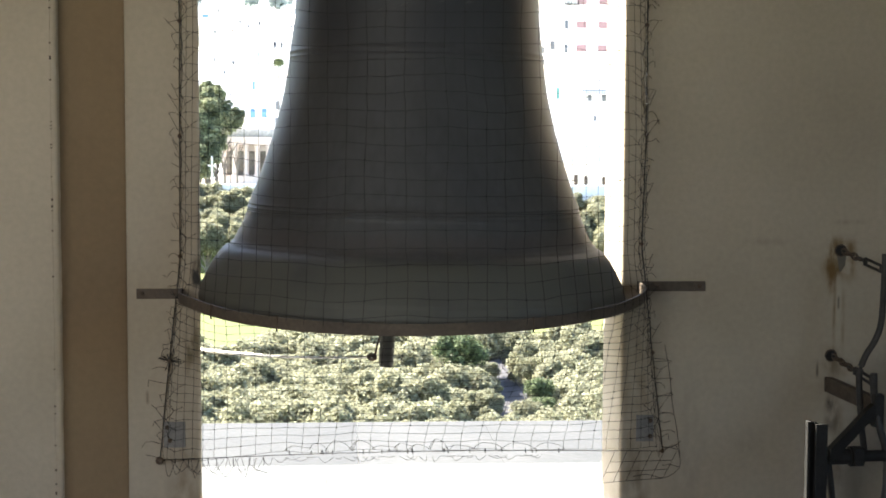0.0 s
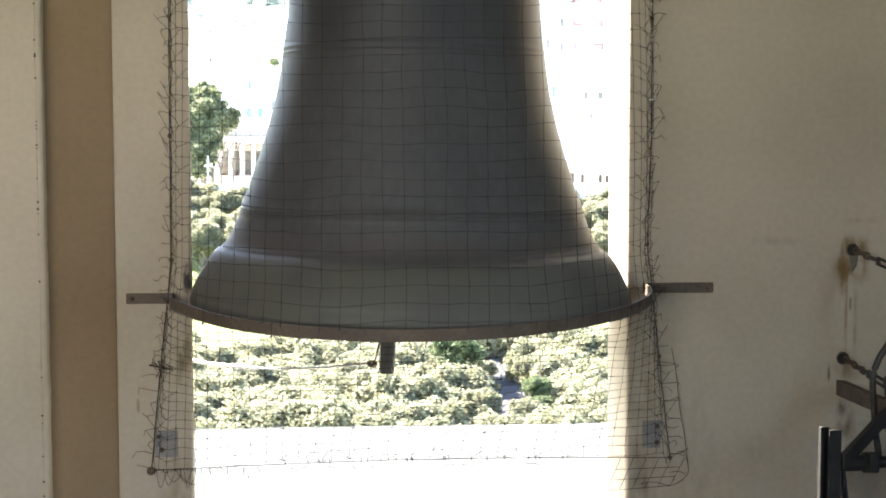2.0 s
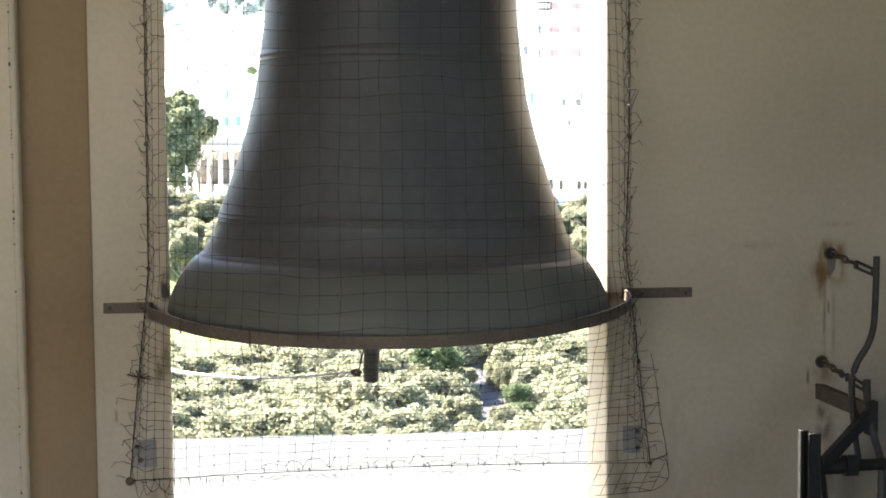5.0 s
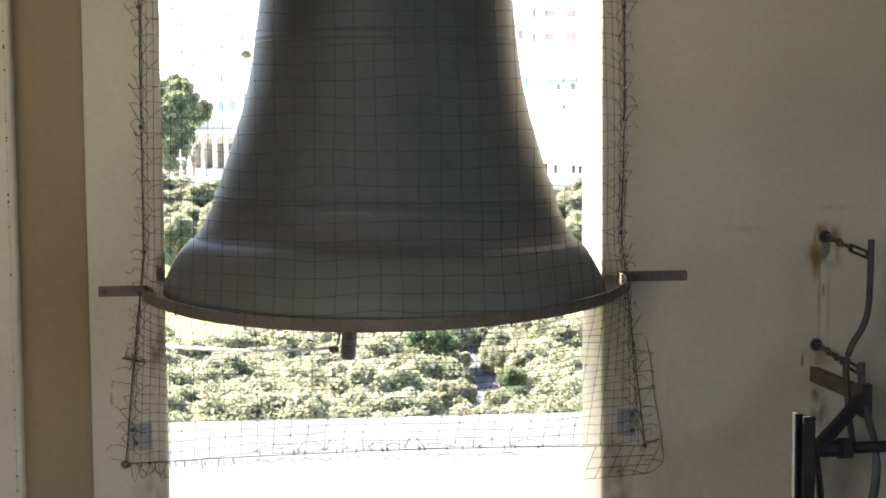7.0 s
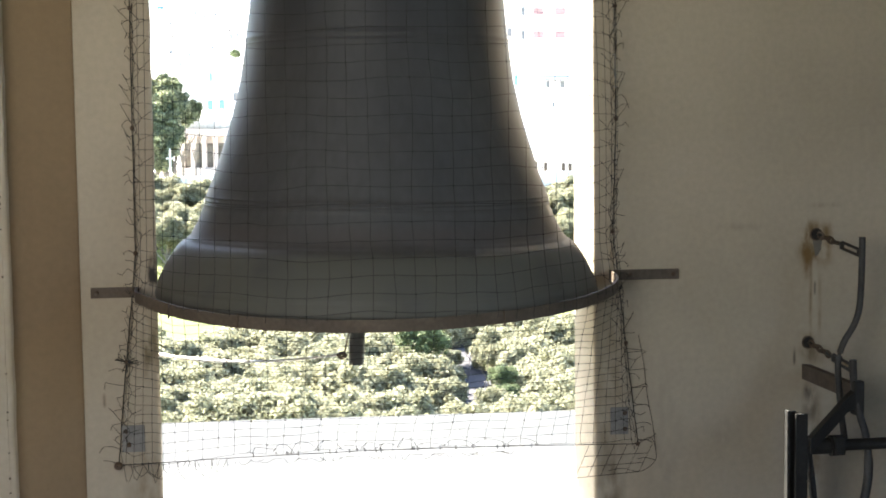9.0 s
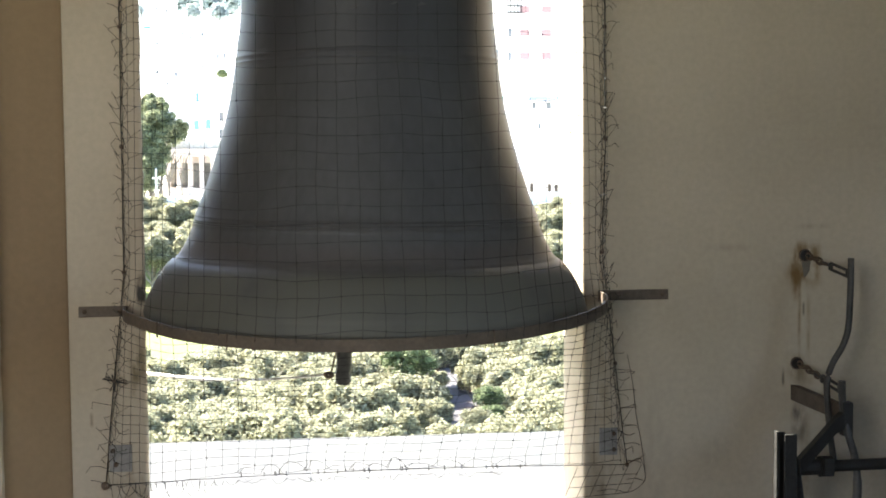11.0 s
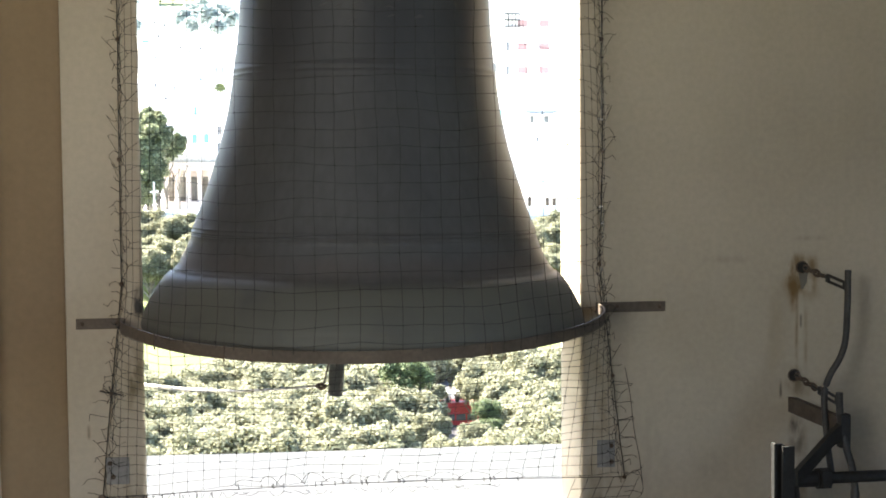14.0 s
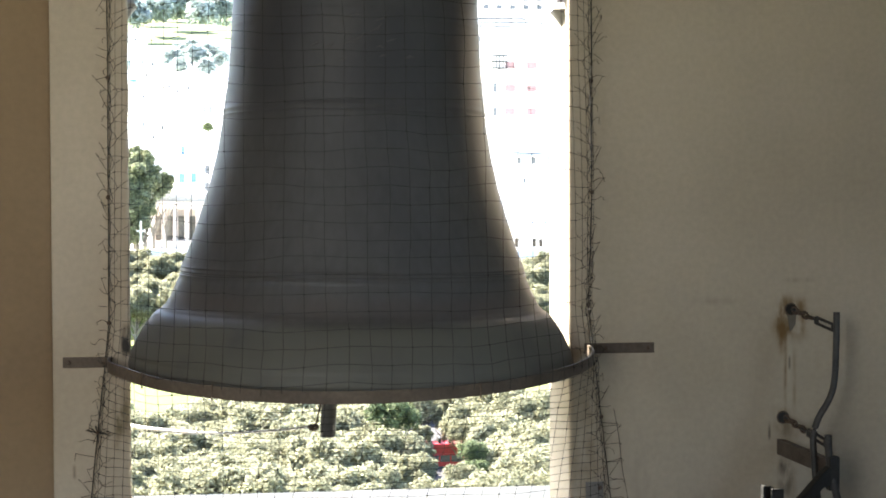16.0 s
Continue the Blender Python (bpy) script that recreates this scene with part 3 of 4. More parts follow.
def net_depth(s, z):
    """How far the net stands off the wall, s from -1 to 1 across it."""
    edge = max(0.0, 1 - abs(s) ** 2.4) ** 0.6
    if z >= 1.2:
        full = 0.668 * (1 - (z - 1.2) / 2.6)
    else:
        full = 0.668 * max(0.0, (z - 0.735) / 0.465) ** 1.25
    return -0.006 - full * edge


def net_levels(step):
    """Heights of the net's rows, a mesh apart along its slope at the middle."""
    zs, z, run = [2.6], 2.6, 0.0
    while z > 0.737:
        z2 = z - 0.001
        run += math.hypot(0.001, net_depth(0, z) - net_depth(0, z2))
        z = z2
        if run >= step:
            zs.append(z)
            run = 0.0
    return zs


LEVELS = net_levels(0.0415)


def net_point(c, r, cols, rows_):
    f = c / cols
    s = 2 * f - 1
    s = 0.62 * math.sin(s * math.pi / 2) + 0.38 * s
    z = LEVELS[r]
    wob = 0.007 * noise.noise((c * 0.31, r * 0.23, 1.7)) + 0.0035 * noise.noise((c * 1.7, r * 1.9, 5.5))
    sag = 0.014 * noise.noise((c * 0.27, r * 0.17, 9.1)) + 0.003 * noise.noise((c * 1.3, r * 2.1, 2.5))
    low = min(1.0, max(0.0, (1.0 - z) / 0.22))
    # slack low down: drawn down at one side, gathered up in the middle, and pulled askew
    z2 = z + sag * (1 - 0.6 * low) - 0.040 * low * max(0.0, 1 - f / 0.34) ** 1.3 * min(1.0, f / 0.06) + 0.012 * low * max(0.0, noise.noise((c * 0.42, 0, 4)))
    a, b = on_line(LEFT_LINE, z), on_line(RIGHT_LINE, z)
    lean = -0.030 * low * max(0.0, math.sin(math.pi * min(1.0, max(0.0, (f - 0.3) / 0.62))))
    x = a + (b - a) * (s + 1) / 2 + wob * (1 - s * s) + lean
    # the border is drawn to the cord in a zigzag
    if c in (0, cols):
        x += (0.010 if c == 0 else -0.010) * (r % 2) + 0.006 * noise.noise((c, r * 0.9, 6))
        z2 -= 0.012 * (r % 3)
    return Vector((x, net_depth(s, z), z2))


net = empty("bird_net", pose(0.765, 0, 1.2), "torn dark bird net stretched over the bell opening", "net")


def shift(bm):
    bmesh.ops.translate(bm, vec=(-0.765, 0, -1.2), verts=bm.verts)
    return bm


def net_mesh():
    cols, rows_ = 36, len(LEVELS) - 1
    pts = [[net_point(c, r, cols, rows_) for r in range(rows_ + 1)] for c in range(cols + 1)]
    bm = bmesh.new()
    for c in range(cols + 1):
        tube(bm, pts[c], 0.00066, 3, False)
    for r in range(rows_ + 1):
        tube(bm, [pts[c][r] for c in range(cols + 1)], 0.00066, 3, False)
    for c in range(1, cols):
        for r in range(1, rows_ + 1):
            if (c * 7 + r * 3) % 4 == 0:
                p = pts[c][r]
                tube(bm, [p + Vector((-0.0022, 0, 0.001)), p, p + Vector((0.0022, 0, -0.001))], [0.0008, 0.0021, 0.0008], 4, False)
    return shift(bm)


tagged(part("mesh", net_mesh(), TWINE, net), kind="stuff")


def cord_mesh():
    bm = bmesh.new()
    for line in (LEFT_LINE, RIGHT_LINE):
        pts = []
        for (xa, za), (xb, zb) in zip(line, line[1:]):
            for i in range(8):
                t = i / 8
                pts.append(Vector((xa + (xb - xa) * t + 0.0025 * noise.noise((xa * 9, t * 5 + za * 3, 1)), -0.008, za + (zb - za) * t)))
        pts.append(Vector((line[-1][0], -0.008, line[-1][1])))
        tube(bm, pts, 0.0013, 5)
    a, b = Vector((0.057, -0.008, 0.730)), Vector((1.484, -0.008, 0.742))
    tube(bm, [a.lerp(b, i / 40) + Vector((0, 0, 0.012 * math.sin(math.pi * i / 40) + 0.0015 * noise.noise((i * 0.7, 2, 2)))) for i in range(41)], 0.0011, 5)
    return shift(bm)


part("border_cord", cord_mesh(), TWINE, net)


def frayed():
    """Loose ends and torn meshes outside the border cord."""
    rnd, bm = random.Random(7), bmesh.new()
    for line, way in ((LEFT_LINE, -1), (RIGHT_LINE, 1)):
        z = 2.45
        while z > 0.72:
            x = on_line(line, z)
            reach = rnd.uniform(0.010, 0.032) * (1.6 if z < 1.05 else 1)
            tip = Vector((x + way * reach, -0.012 - rnd.random() * 0.006, z + rnd.uniform(-0.012, 0.016)))
            mid = Vector((x + way * reach * 0.5, -0.018, z + rnd.uniform(-0.008, 0.012)))
            tube(bm, bend([(x, -0.008, z), mid, tip], 3), 0.0008, 3, False)
            if rnd.random() < 0.35:
                tube(bm, [tip, Vector((x + way * 0.003, -0.009, z - rnd.uniform(0.025, 0.05)))], 0.00075, 3, False)
            if rnd.random() < 0.5:
                tube(bm, [tip, tip + Vector((way * rnd.uniform(-0.004, 0.012), -0.004, rnd.uniform(-0.02, 0.012)))], 0.00075, 3, False)
            z -= rnd.uniform(0.022, 0.048)
    # slack lattice between each border cord and the first whole meshes
    for line, way in ((LEFT_LINE, 1), (RIGHT_LINE, -1)):
        z = 2.46
        while z > 0.80:
            deep = rnd.uniform(0.014, 0.026)
            a, c = Vector((on_line(line, z), -0.009, z)), Vector((on_line(line, z - 0.062), -0.009, z - 0.062))
            m = Vector((on_line(line, z) + way * deep, -0.016, z - 0.03 + rnd.uniform(-0.008, 0.008)))
            tube(bm, bend([a, m, c], 3), 0.0008, 3, False)
            tube(bm, [m, Vector((m.x + way * 0.028, -0.03, m.z + rnd.uniform(0.004, 0.028)))], 0.0008, 3, False)
            z -= 0.062 * rnd.uniform(0.8, 1.15)
    # torn lower hem hanging under the border cord
    x = 0.07
    while x < 1.12:
        drop = rnd.uniform(0.020, 0.06) if (x < 0.35 or x > 1.3) else rnd.uniform(0.0, 0.016)
        a, b = Vector((x, -0.010, 0.735)), Vector((x + rnd.uniform(0.02, 0.05), -0.010, 0.735))
        low = Vector(((a.x + b.x) / 2 + rnd.uniform(-0.01, 0.01), -0.016, 0.735 - drop))
        tube(bm, bend([a, low, b], 4), 0.00075, 3, False)
        x += rnd.uniform(0.018, 0.04)
    # meshes torn off the cord, gathered in slack arcs above it
    x = 0.40
    while x < 1.16:
        w, up = rnd.uniform(0.05, 0.12), rnd.uniform(0.012, 0.032)
        z = 0.745 + 0.010 * math.sin(math.pi * x / 1.5)
        tube(bm, bend([(x, -0.012, z), (x + w * 0.3, -0.03, z + up), (x + w * 0.7, -0.03, z + up * 0.8), (x + w, -0.012, z + rnd.uniform(-0.004, 0.01))], 4), 0.00075, 3, False)
        if rnd.random() < 0.6:
            tube(bm, [Vector((x + w * 0.3, -0.03, z + up)), Vector((x + w * 0.3 - 0.012, -0.012, z - 0.002))], 0.0008, 3, False)
        for k in range(2):
            q = x + rnd.uniform(0, w)
            tube(bm, [Vector((q, -0.011, z + 0.002)), Vector((q + 0.001, -0.011, z - rnd.uniform(0.006, 0.014)))], 0.0016, 4)
        x += w * rnd.uniform(0.7, 1.0)
    # torn meshes hanging in points under the cord at the near corner
    x = 0.10
    while x < 0.34:
        w, drop = rnd.uniform(0.032, 0.05), rnd.uniform(0.026, 0.055)
        low = Vector((x + w * rnd.uniform(0.3, 0.7), -0.018, 0.737 - drop))
        tube(bm, bend([(x, -0.010, 0.735), (x + 0.002, -0.014, 0.735 - drop * 0.5), low], 3), 0.00085, 3, False)
        tube(bm, bend([low, (x + w, -0.014, 0.737 - drop * 0.55), (x + w, -0.010, 0.737)], 3), 0.00085, 3, False)
        if rnd.random() < 0.6:
            tube(bm, [low, low + Vector((rnd.uniform(0.01, 0.03), -0.002, rnd.uniform(-0.012, 0.006)))], 0.00085, 3, False)
        x += w
    # a flap of whole meshes hanging under the cord at the far corner
    grid = [[Vector((1.345 + 0.036 * c - 0.013 * r + 0.004 * noise.noise((c, r, 1)), -0.012, 0.742 - 0.030 * r + 0.004 * noise.noise((c, r, 7)) + 0.0008 * c * r)) for r in range(4)] for c in range(6)]
    for line in grid:
        tube(bm, bend(line, 3), 0.0008, 3, False)
    for r in range(1, 4):
        tube(bm, bend([line[r] for line in grid], 3), 0.0008, 3, False)
    # trailing tail at the wall on the far side
    pts = [(1.484, -0.010, 0.742), (1.52, -0.012, 0.76), (1.535, -0.012, 0.72), (1.53, -0.012, 0.69), (1.49, -0.012, 0.665), (1.44, -0.012, 0.675), (1.40, -0.012, 0.67)]
    tube(bm, bend(pts, 5), 0.0009, 3, False)
    tube(bm, bend([(1.535, -0.012, 0.72), (1.525, -0.012, 0.80), (1.51, -0.012, 0.88), (1.50, -0.012, 0.97), (1.485, -0.012, 1.05)], 5), 0.0009, 3, False)
    for k in range(7):
        z = 0.70 + k * 0.05
        tube(bm, bend([(on_line(RIGHT_LINE, max(z, 0.742)), -0.008, z), (1.505, -0.014, z + 0.004), (1.532 - 0.006 * k, -0.012, z - 0.004)], 3), 0.0008, 3, False)
    # a bristling knot
    for k in range(15):
        a = rnd.uniform(0, 6.28)
        tube(bm, [Vector((0.086, -0.010, 1.011)), Vector((0.086 + 0.034 * math.cos(a), -0.02, 1.008 + 0.024 * math.sin(a)))], 0.0012, 3, False)
    return shift(bm)


tagged(part("frayed_ends", frayed(), TWINE, net), kind="stuff")
for line in (LEFT_LINE, RIGHT_LINE):
    for i, (x, z) in enumerate(line[1:]):
        big = 1.9 if (i == 5 and x < 1) else 1.0
        nail = lathe([(0.001, 0.013), (0.0045, 0.012), (0.0062, 0.008), (0.004, 0.006), (0.003, 0.0)], 10)
        for v in nail.verts:
            v.co = Vector((v.co.x * big, v.co.y * big, v.co.z * big))
        bmesh.ops.transform(nail, matrix=pose(0, 0, 0, 90, 0, 0), verts=nail.verts)
        ob = part("nail", nail, RUST)
        ob.location = (x, -0.001, z)
        tagged(ob, "dark iron nail holding the net cord to plaster", "nail", "net nails")


# ---- bell hammer linkage on the wall ----
def chain_links(points, r, wire):
    """The links of a chain between two points, each a mesh of its own."""
    a, b = Vector(points[0]), Vector(points[1])
    k = max(2, round((b - a).length / (r * 1.9)))
    d = (b - a).normalized()
    s1 = d.cross(Vector((0, 0, 1))).normalized()
    s2 = d.cross(s1)
    made = []
    for i in range(k):
        c = a.lerp(b, (i + 0.5) / k)
        side = s1 if i % 2 else s2
        ring = [c + d * r * 1.25 * math.cos(t * math.pi / 5) + side * r * 0.7 * math.sin(t * math.pi / 5) for t in range(11)]
        made.append(tube(bmesh.new(), ring, wire, 5, False))
    return made


linkage = empty("hammer_linkage", pose(1.84, -0.32, 0), "black iron bell-hammer linkage with bent levers on a channel post", "linkage")


def local(bm):
    bmesh.ops.translate(bm, vec=(-1.84, 0.32, 0), verts=bm.verts)
    return bm


POST_X = 1.789


def channel_post():
    bm = bmesh.new()
    box(bm, POST_X, POST_X + 0.010, -0.372, -0.345, 0.0, 0.895, 0.002)
    box(bm, POST_X + 0.009, POST_X + 0.030, -0.352, -0.345, 0.0, 0.890, 0.001)
    box(bm, POST_X + 0.018, POST_X + 0.050, -0.385, -0.377, 0.0, 0.889, 0.002)
    box(bm, POST_X + 0.026, POST_X + 0.034, -0.378, -0.350, 0.0, 0.887, 0.001)
    return local(bm)


part("channel_post", channel_post(), BLACK_IRON, linkage)
part("foot_plate", local(boxed(1.74, 1.94, -0.45, -0.25, 0.0, 0.012, bevel=0.002)), IRON, linkage)
part("pivot_shaft", local(tube(bmesh.new(), [(1.835, -0.30, 0.784), (2.05, -0.30, 0.787), (2.75, -0.30, 0.792)], 0.0155, 14)), BLACK_IRON, linkage, smooth=True)


def pivot_collar():
    bm = bmesh.new()
    tube(bm, [(1.835, -0.30, 0.784), (1.940, -0.30, 0.785)], 0.021, 16)
    tube(bm, [(1.928, -0.30, 0.785), (1.962, -0.30, 0.786)], 0.027, 16)
    box(bm, 1.932, 1.958, -0.333, -0.30, 0.765, 0.812, 0.003)
    return local(bm)


part("pivot_collar", pivot_collar(), BLACK_IRON, linkage)
part("long_lever", local(tube(bmesh.new(), bend([(2.058, -0.18, 1.322), (2.057, -0.18, 1.23), (2.052, -0.18, 1.135), (2.037, -0.18, 1.085), (2.010, -0.18, 1.04), (1.993, -0.185, 0.995), (1.988, -0.20, 0.94), (1.984, -0.235, 0.85), (1.976, -0.29, 0.775)]), 0.0088, 12)), IRON, linkage, smooth=True)
part("short_lever", local(tube(bmesh.new(), bend([(2.012, -0.24, 1.000), (2.014, -0.24, 0.95), (2.018, -0.25, 0.90), (2.026, -0.26, 0.85), (2.038, -0.27, 0.80), (2.041, -0.28, 0.74), (2.035, -0.29, 0.68), (2.016, -0.30, 0.60), (1.998, -0.31, 0.5), (1.99, -0.31, 0.4)]), [0.010] * 30 + [0.012] * 24 + [0.013], 12)), IRON, linkage, smooth=True)


def brace():
    bm = bmesh.new()
    rows = [[(x, y - 0.014, z - h), (x, y + 0.014, z - h), (x, y + 0.014, z + h), (x, y - 0.014, z + h)] for x, y, z, h in ((1.862, -0.33, 0.795, 0.020), (1.92, -0.30, 0.838, 0.020), (1.985, -0.26, 0.885, 0.020), (2.03, -0.24, 0.905, 0.026))]
    a = loft(rows, closed=True, caps=True)
    return local(a)


part("brace", brace(), BLACK_IRON, linkage)
part("brace", local(tube(bmesh.new(), bend([(1.866, -0.31, 0.775), (1.876, -0.31, 0.70), (1.886, -0.31, 0.62), (1.905, -0.31, 0.53), (1.94, -0.31, 0.42), (1.95, -0.31, 0.012)]), 0.010, 8)), IRON, linkage, smooth=True)
part("lever_plate", local(boxed(2.008, 2.036, -0.262, -0.232, 0.855, 0.945, bevel=0.003)), BLACK_IRON, linkage)


def arm():
    rows = [[(x, y, z - 0.021), (x + 0.02, y + 0.02, z - 0.021), (x + 0.02, y + 0.02, z + 0.021), (x, y, z + 0.021)] for x, y, z in ((1.957, 0.0, 0.932), (1.975, -0.08, 0.925), (2.0, -0.17, 0.916), (2.022, -0.245, 0.908))]
    return local(loft(rows, closed=True, caps=True))


part("wall_arm", arm(), WOOD, linkage)
for (hx, hz), end, turn in (((1.996, 1.318), (2.055, -0.18, 1.278), 0), ((1.974, 1.014), (2.012, -0.24, 0.975), 1)):
    socket = empty("chain_hole", pose(hx, 0, hz), "rusty iron-lined hole in the plaster wall", "hole", "chain holes")
    ring = lathe([(0.0150, -0.03), (0.0150, 0.003), (0.0170, 0.0035), (0.0185, 0.0)], 20)
    bmesh.ops.transform(ring, matrix=pose(0, 0, 0, 90, 0, 0), verts=ring.verts)
    part("lining", ring, RUST, socket, smooth=True)
    # black disc on the wall stands in for the shade inside the bore
    plug = lathe([(0.001, 0.0022), (0.0155, 0.0022), (0.0155, 0.0)], 16)
    bmesh.ops.transform(plug, matrix=pose(0, 0, 0, 90, 0, 0), verts=plug.verts)
    part("dark_bore", plug, BLACK_IRON, socket)
    if not turn:
        # thin raised grey patch drawn for the hollow below the hole
        rim = [(-0.012, 0.0), (0.012, 0.004), (0.016, -0.02), (0.013, -0.042), (0.004, -0.058), (-0.003, -0.062), (-0.006, -0.045), (-0.010, -0.02)]
        hollow = loft([[(x * k, y, z * k) for x, z in rim] for k, y in ((1.0, -0.0008), (0.9, -0.002))], closed=True, caps=True)
        part("broken_plaster", hollow, DARK_PLASTER, socket, "grey raised patch drawn for the hollow under the hole")
    chain = empty("chain", pose(hx, -0.003, hz), "short rusty link chain from wall to lever", "chain", "lever chains")
    reach = Vector((end[0] - hx, end[1] + 0.003, end[2] - hz)) * 0.5
    body = chain_links([(0.004, 0, 0), tuple(reach)], 0.0125, 0.0032)
    for link in body:
        part("link", link, RUST, chain)
    a, b = Vector((0, 0, 0)), Vector((end[0] - hx, end[1] + 0.003, end[2] - hz))
    buckle = bmesh.new()
    for o in (-0.006, 0.006):
        tube(buckle, [a.lerp(b, 0.58) + Vector((0, 0, o * 1.4)), a.lerp(b, 1.0) + Vector((0, 0, o * 1.4))], 0.0042, 6)
    tube(buckle, [a.lerp(b, 0.58) + Vector((0, 0, -0.010)), a.lerp(b, 0.58) + Vector((0, 0, 0.010))], 0.0065, 8)
    tube(buckle, [a.lerp(b, 0.40), a.lerp(b, 0.60)], 0.0038, 6)
    tube(buckle, [a.lerp(b, 0.95) + Vector((0, 0, -0.01)), a.lerp(b, 0.95) + Vector((0, 0, 0.01))], 0.006, 8)
    part("turnbuckle", buckle, IRON, chain)


# ---- the park and the town ----
def ground_height(y):
    steps = ((-400, -32.0), (110, -31.0), (170, -29.5), (185, -27.0), (200, -24.0), (215, -20.5), (246, -10.5), (249, -8.0), (262, -6.5), (300, -3.0), (400, 8.0), (600, 38.0), (1000, 115.0), (1600, 235.0), (4500, 250.0))
    for (a, za), (b, zb) in zip(steps, steps[1:]):
        if a <= y <= b:
            return za + (zb - za) * (y - a) / (b - a)
    return steps[-1][1]


def terrain():
    ys = [-400, -100, 60, 110, 150, 165, 178, 190, 200, 215, 230, 246, 249, 262, 280, 300, 350, 400, 500, 600, 800, 1000, 1300, 1600, 2500, 4500]
    xs = [-3000, -1200, -500, -200, -100, -50, -25, 0, 25, 50, 100, 200, 500, 1200, 3000]
    return loft([[(x, y, ground_height(y) + 0.5 * noise.noise((x * 0.02, y * 0.02, 0))) for x in xs] for y in ys])


tagged(part("ground", terrain(), LAWN, smooth=True), "sloping park ground and hillside under the town", "ground", kind="structure")


def leaf_crown(rnd, lumps, count, size):
    """Many small leaf sprays over uneven lumps, with gaps between them."""
    verts, faces = [], []
    weights = [r ** 2 for *_, r in lumps]
    for _ in range(count):
        cx, cy, cz, r = rnd.choices(lumps, weights)[0]
        d = Vector((rnd.gauss(0, 1), rnd.gauss(0, 1), rnd.gauss(0, 1))).normalized()
        if d.z < -0.35 and rnd.random() < 0.7:
            d.z = -d.z
        if noise.noise((d.x * 2.3 + cx, d.y * 2.3 + cy, d.z * 2.3 + cz)) < -0.28:
            continue
        p = Vector((cx, cy, cz)) + d * r * (rnd.uniform(0.6, 1.02) + 0.2 * rnd.random() ** 4)
        nrm = (d * 0.6 + Vector((rnd.gauss(0, 0.5), rnd.gauss(0, 0.5), rnd.gauss(0, 0.5) + 0.6))).normalized()
        side = nrm.cross(Vector((rnd.gauss(0, 1), rnd.gauss(0, 1), rnd.gauss(0, 1)))).normalized()
        other = nrm.cross(side)
        s = size * rnd.uniform(0.6, 1.4)
        k = len(verts)
        verts += [p - side * s, p + other * s * 0.6 + nrm * s * 0.15, p + side * s * 1.1, p - other * s * 0.62 - nrm * s * 0.1]
        faces.append((k, k + 1, k + 2, k + 3))
    return verts, faces


def crown_mesh(name, seed, spread, height, count, size, material, lumps=34):
    rnd = random.Random(seed)
    balls = [(0, 0, height * 0.08, spread * 0.55)]
    for i in range(lumps):
        a, q = rnd.uniform(0, 6.283), rnd.uniform(0.35, 1.0)
        balls.append((math.cos(a) * spread * 0.72 * q, math.sin(a) * spread * 0.72 * q, rnd.uniform(-0.28, 0.5) * height * (1.15 - 0.6 * q), spread * rnd.uniform(0.14, 0.32)))
    v, f = leaf_crown(rnd, balls, count, size)
    me = bpy.data.meshes.new(name)
    me.from_pydata([tuple(p) for p in v], [], f)
    me.materials.append(material)
    return me


def trunk_mesh(seed, height, reach):
    rnd, bm = random.Random(seed), bmesh.new()
    tube(bm, [(0, 0, 0), (0.05, 0, height * 0.4), (0, 0.05, height), (0.1, 0, height * 1.35)], [0.42, 0.32, 0.24, 0.08], 8)
    for i in range(6):
        a = i * 1.05 + rnd.uniform(-0.3, 0.3)
        z = height * rnd.uniform(0.6, 1.0)
        tube(bm, [(0, 0, z), (math.cos(a) * reach * 0.4, math.sin(a) * reach * 0.4, z + reach * 0.35), (math.cos(a) * reach * 0.8, math.sin(a) * reach * 0.8, z + reach * 0.55)], [0.17, 0.11, 0.04], 6)
    me = bpy.data.meshes.new("trunk")
    bm.to_mesh(me)
    bm.free()
    me.materials.append(BARK)
    return me


def tree_model(seed, spread, height, trunk, count, size, material, label):
    """A tree with its foot at the origin: trunk with limbs, and a crown of leaf sprays."""
    tree = empty("tree", pose(0, 0, -200 - seed), label, "tree")
    t = new("trunk", trunk_mesh(seed, trunk, spread))
    t.parent = tree
    c = new("crown", crown_mesh("crown", seed, spread, height, count, size, material))
    c.parent, c.location = tree, (0, 0, trunk + height * 0.42)
    return tree


PARK = [tree_model(11 + i, 4.9, 6.8, 4.2, 20000, 0.185, LEAF, "leafy green park tree in full sun") for i in range(4)]
DARK = [tree_model(31 + i, 4.2, 9.0, 2.2, 15000, 0.25, LEAF_MID, "broad evergreen tree in the park") for i in range(2)]
BROAD_DARK = tree_model(47, 4.9, 6.8, 4.2, 14000, 0.17, LEAF_DARK, "dark green park tree, two of them standing in for a shaded crown side")


def plant(model, p, turn, scale, group="", label=""):
    """Sets a tree with its crown's middle at p and its foot on the ground."""
    foot = ground_height(p.y) - 0.3
    m = pose(p.x, p.y, foot, 0, 0, turn)
    ob = copy_thing(model, m)
    h = p.z - foot
    ob.scale = (scale, scale, scale)
    for child in ob.children:
        if child.name.startswith("crown"):
            child.location.z = h / scale
        else:
            child.scale.z = h / scale / model_mid[model.name]
    tagged(ob, label, group=group)
    return ob


model_mid = {m.name: max(c.location.z for c in m.children) for m in PARK + DARK + [BROAD_DARK]}
rnd = random.Random(5)
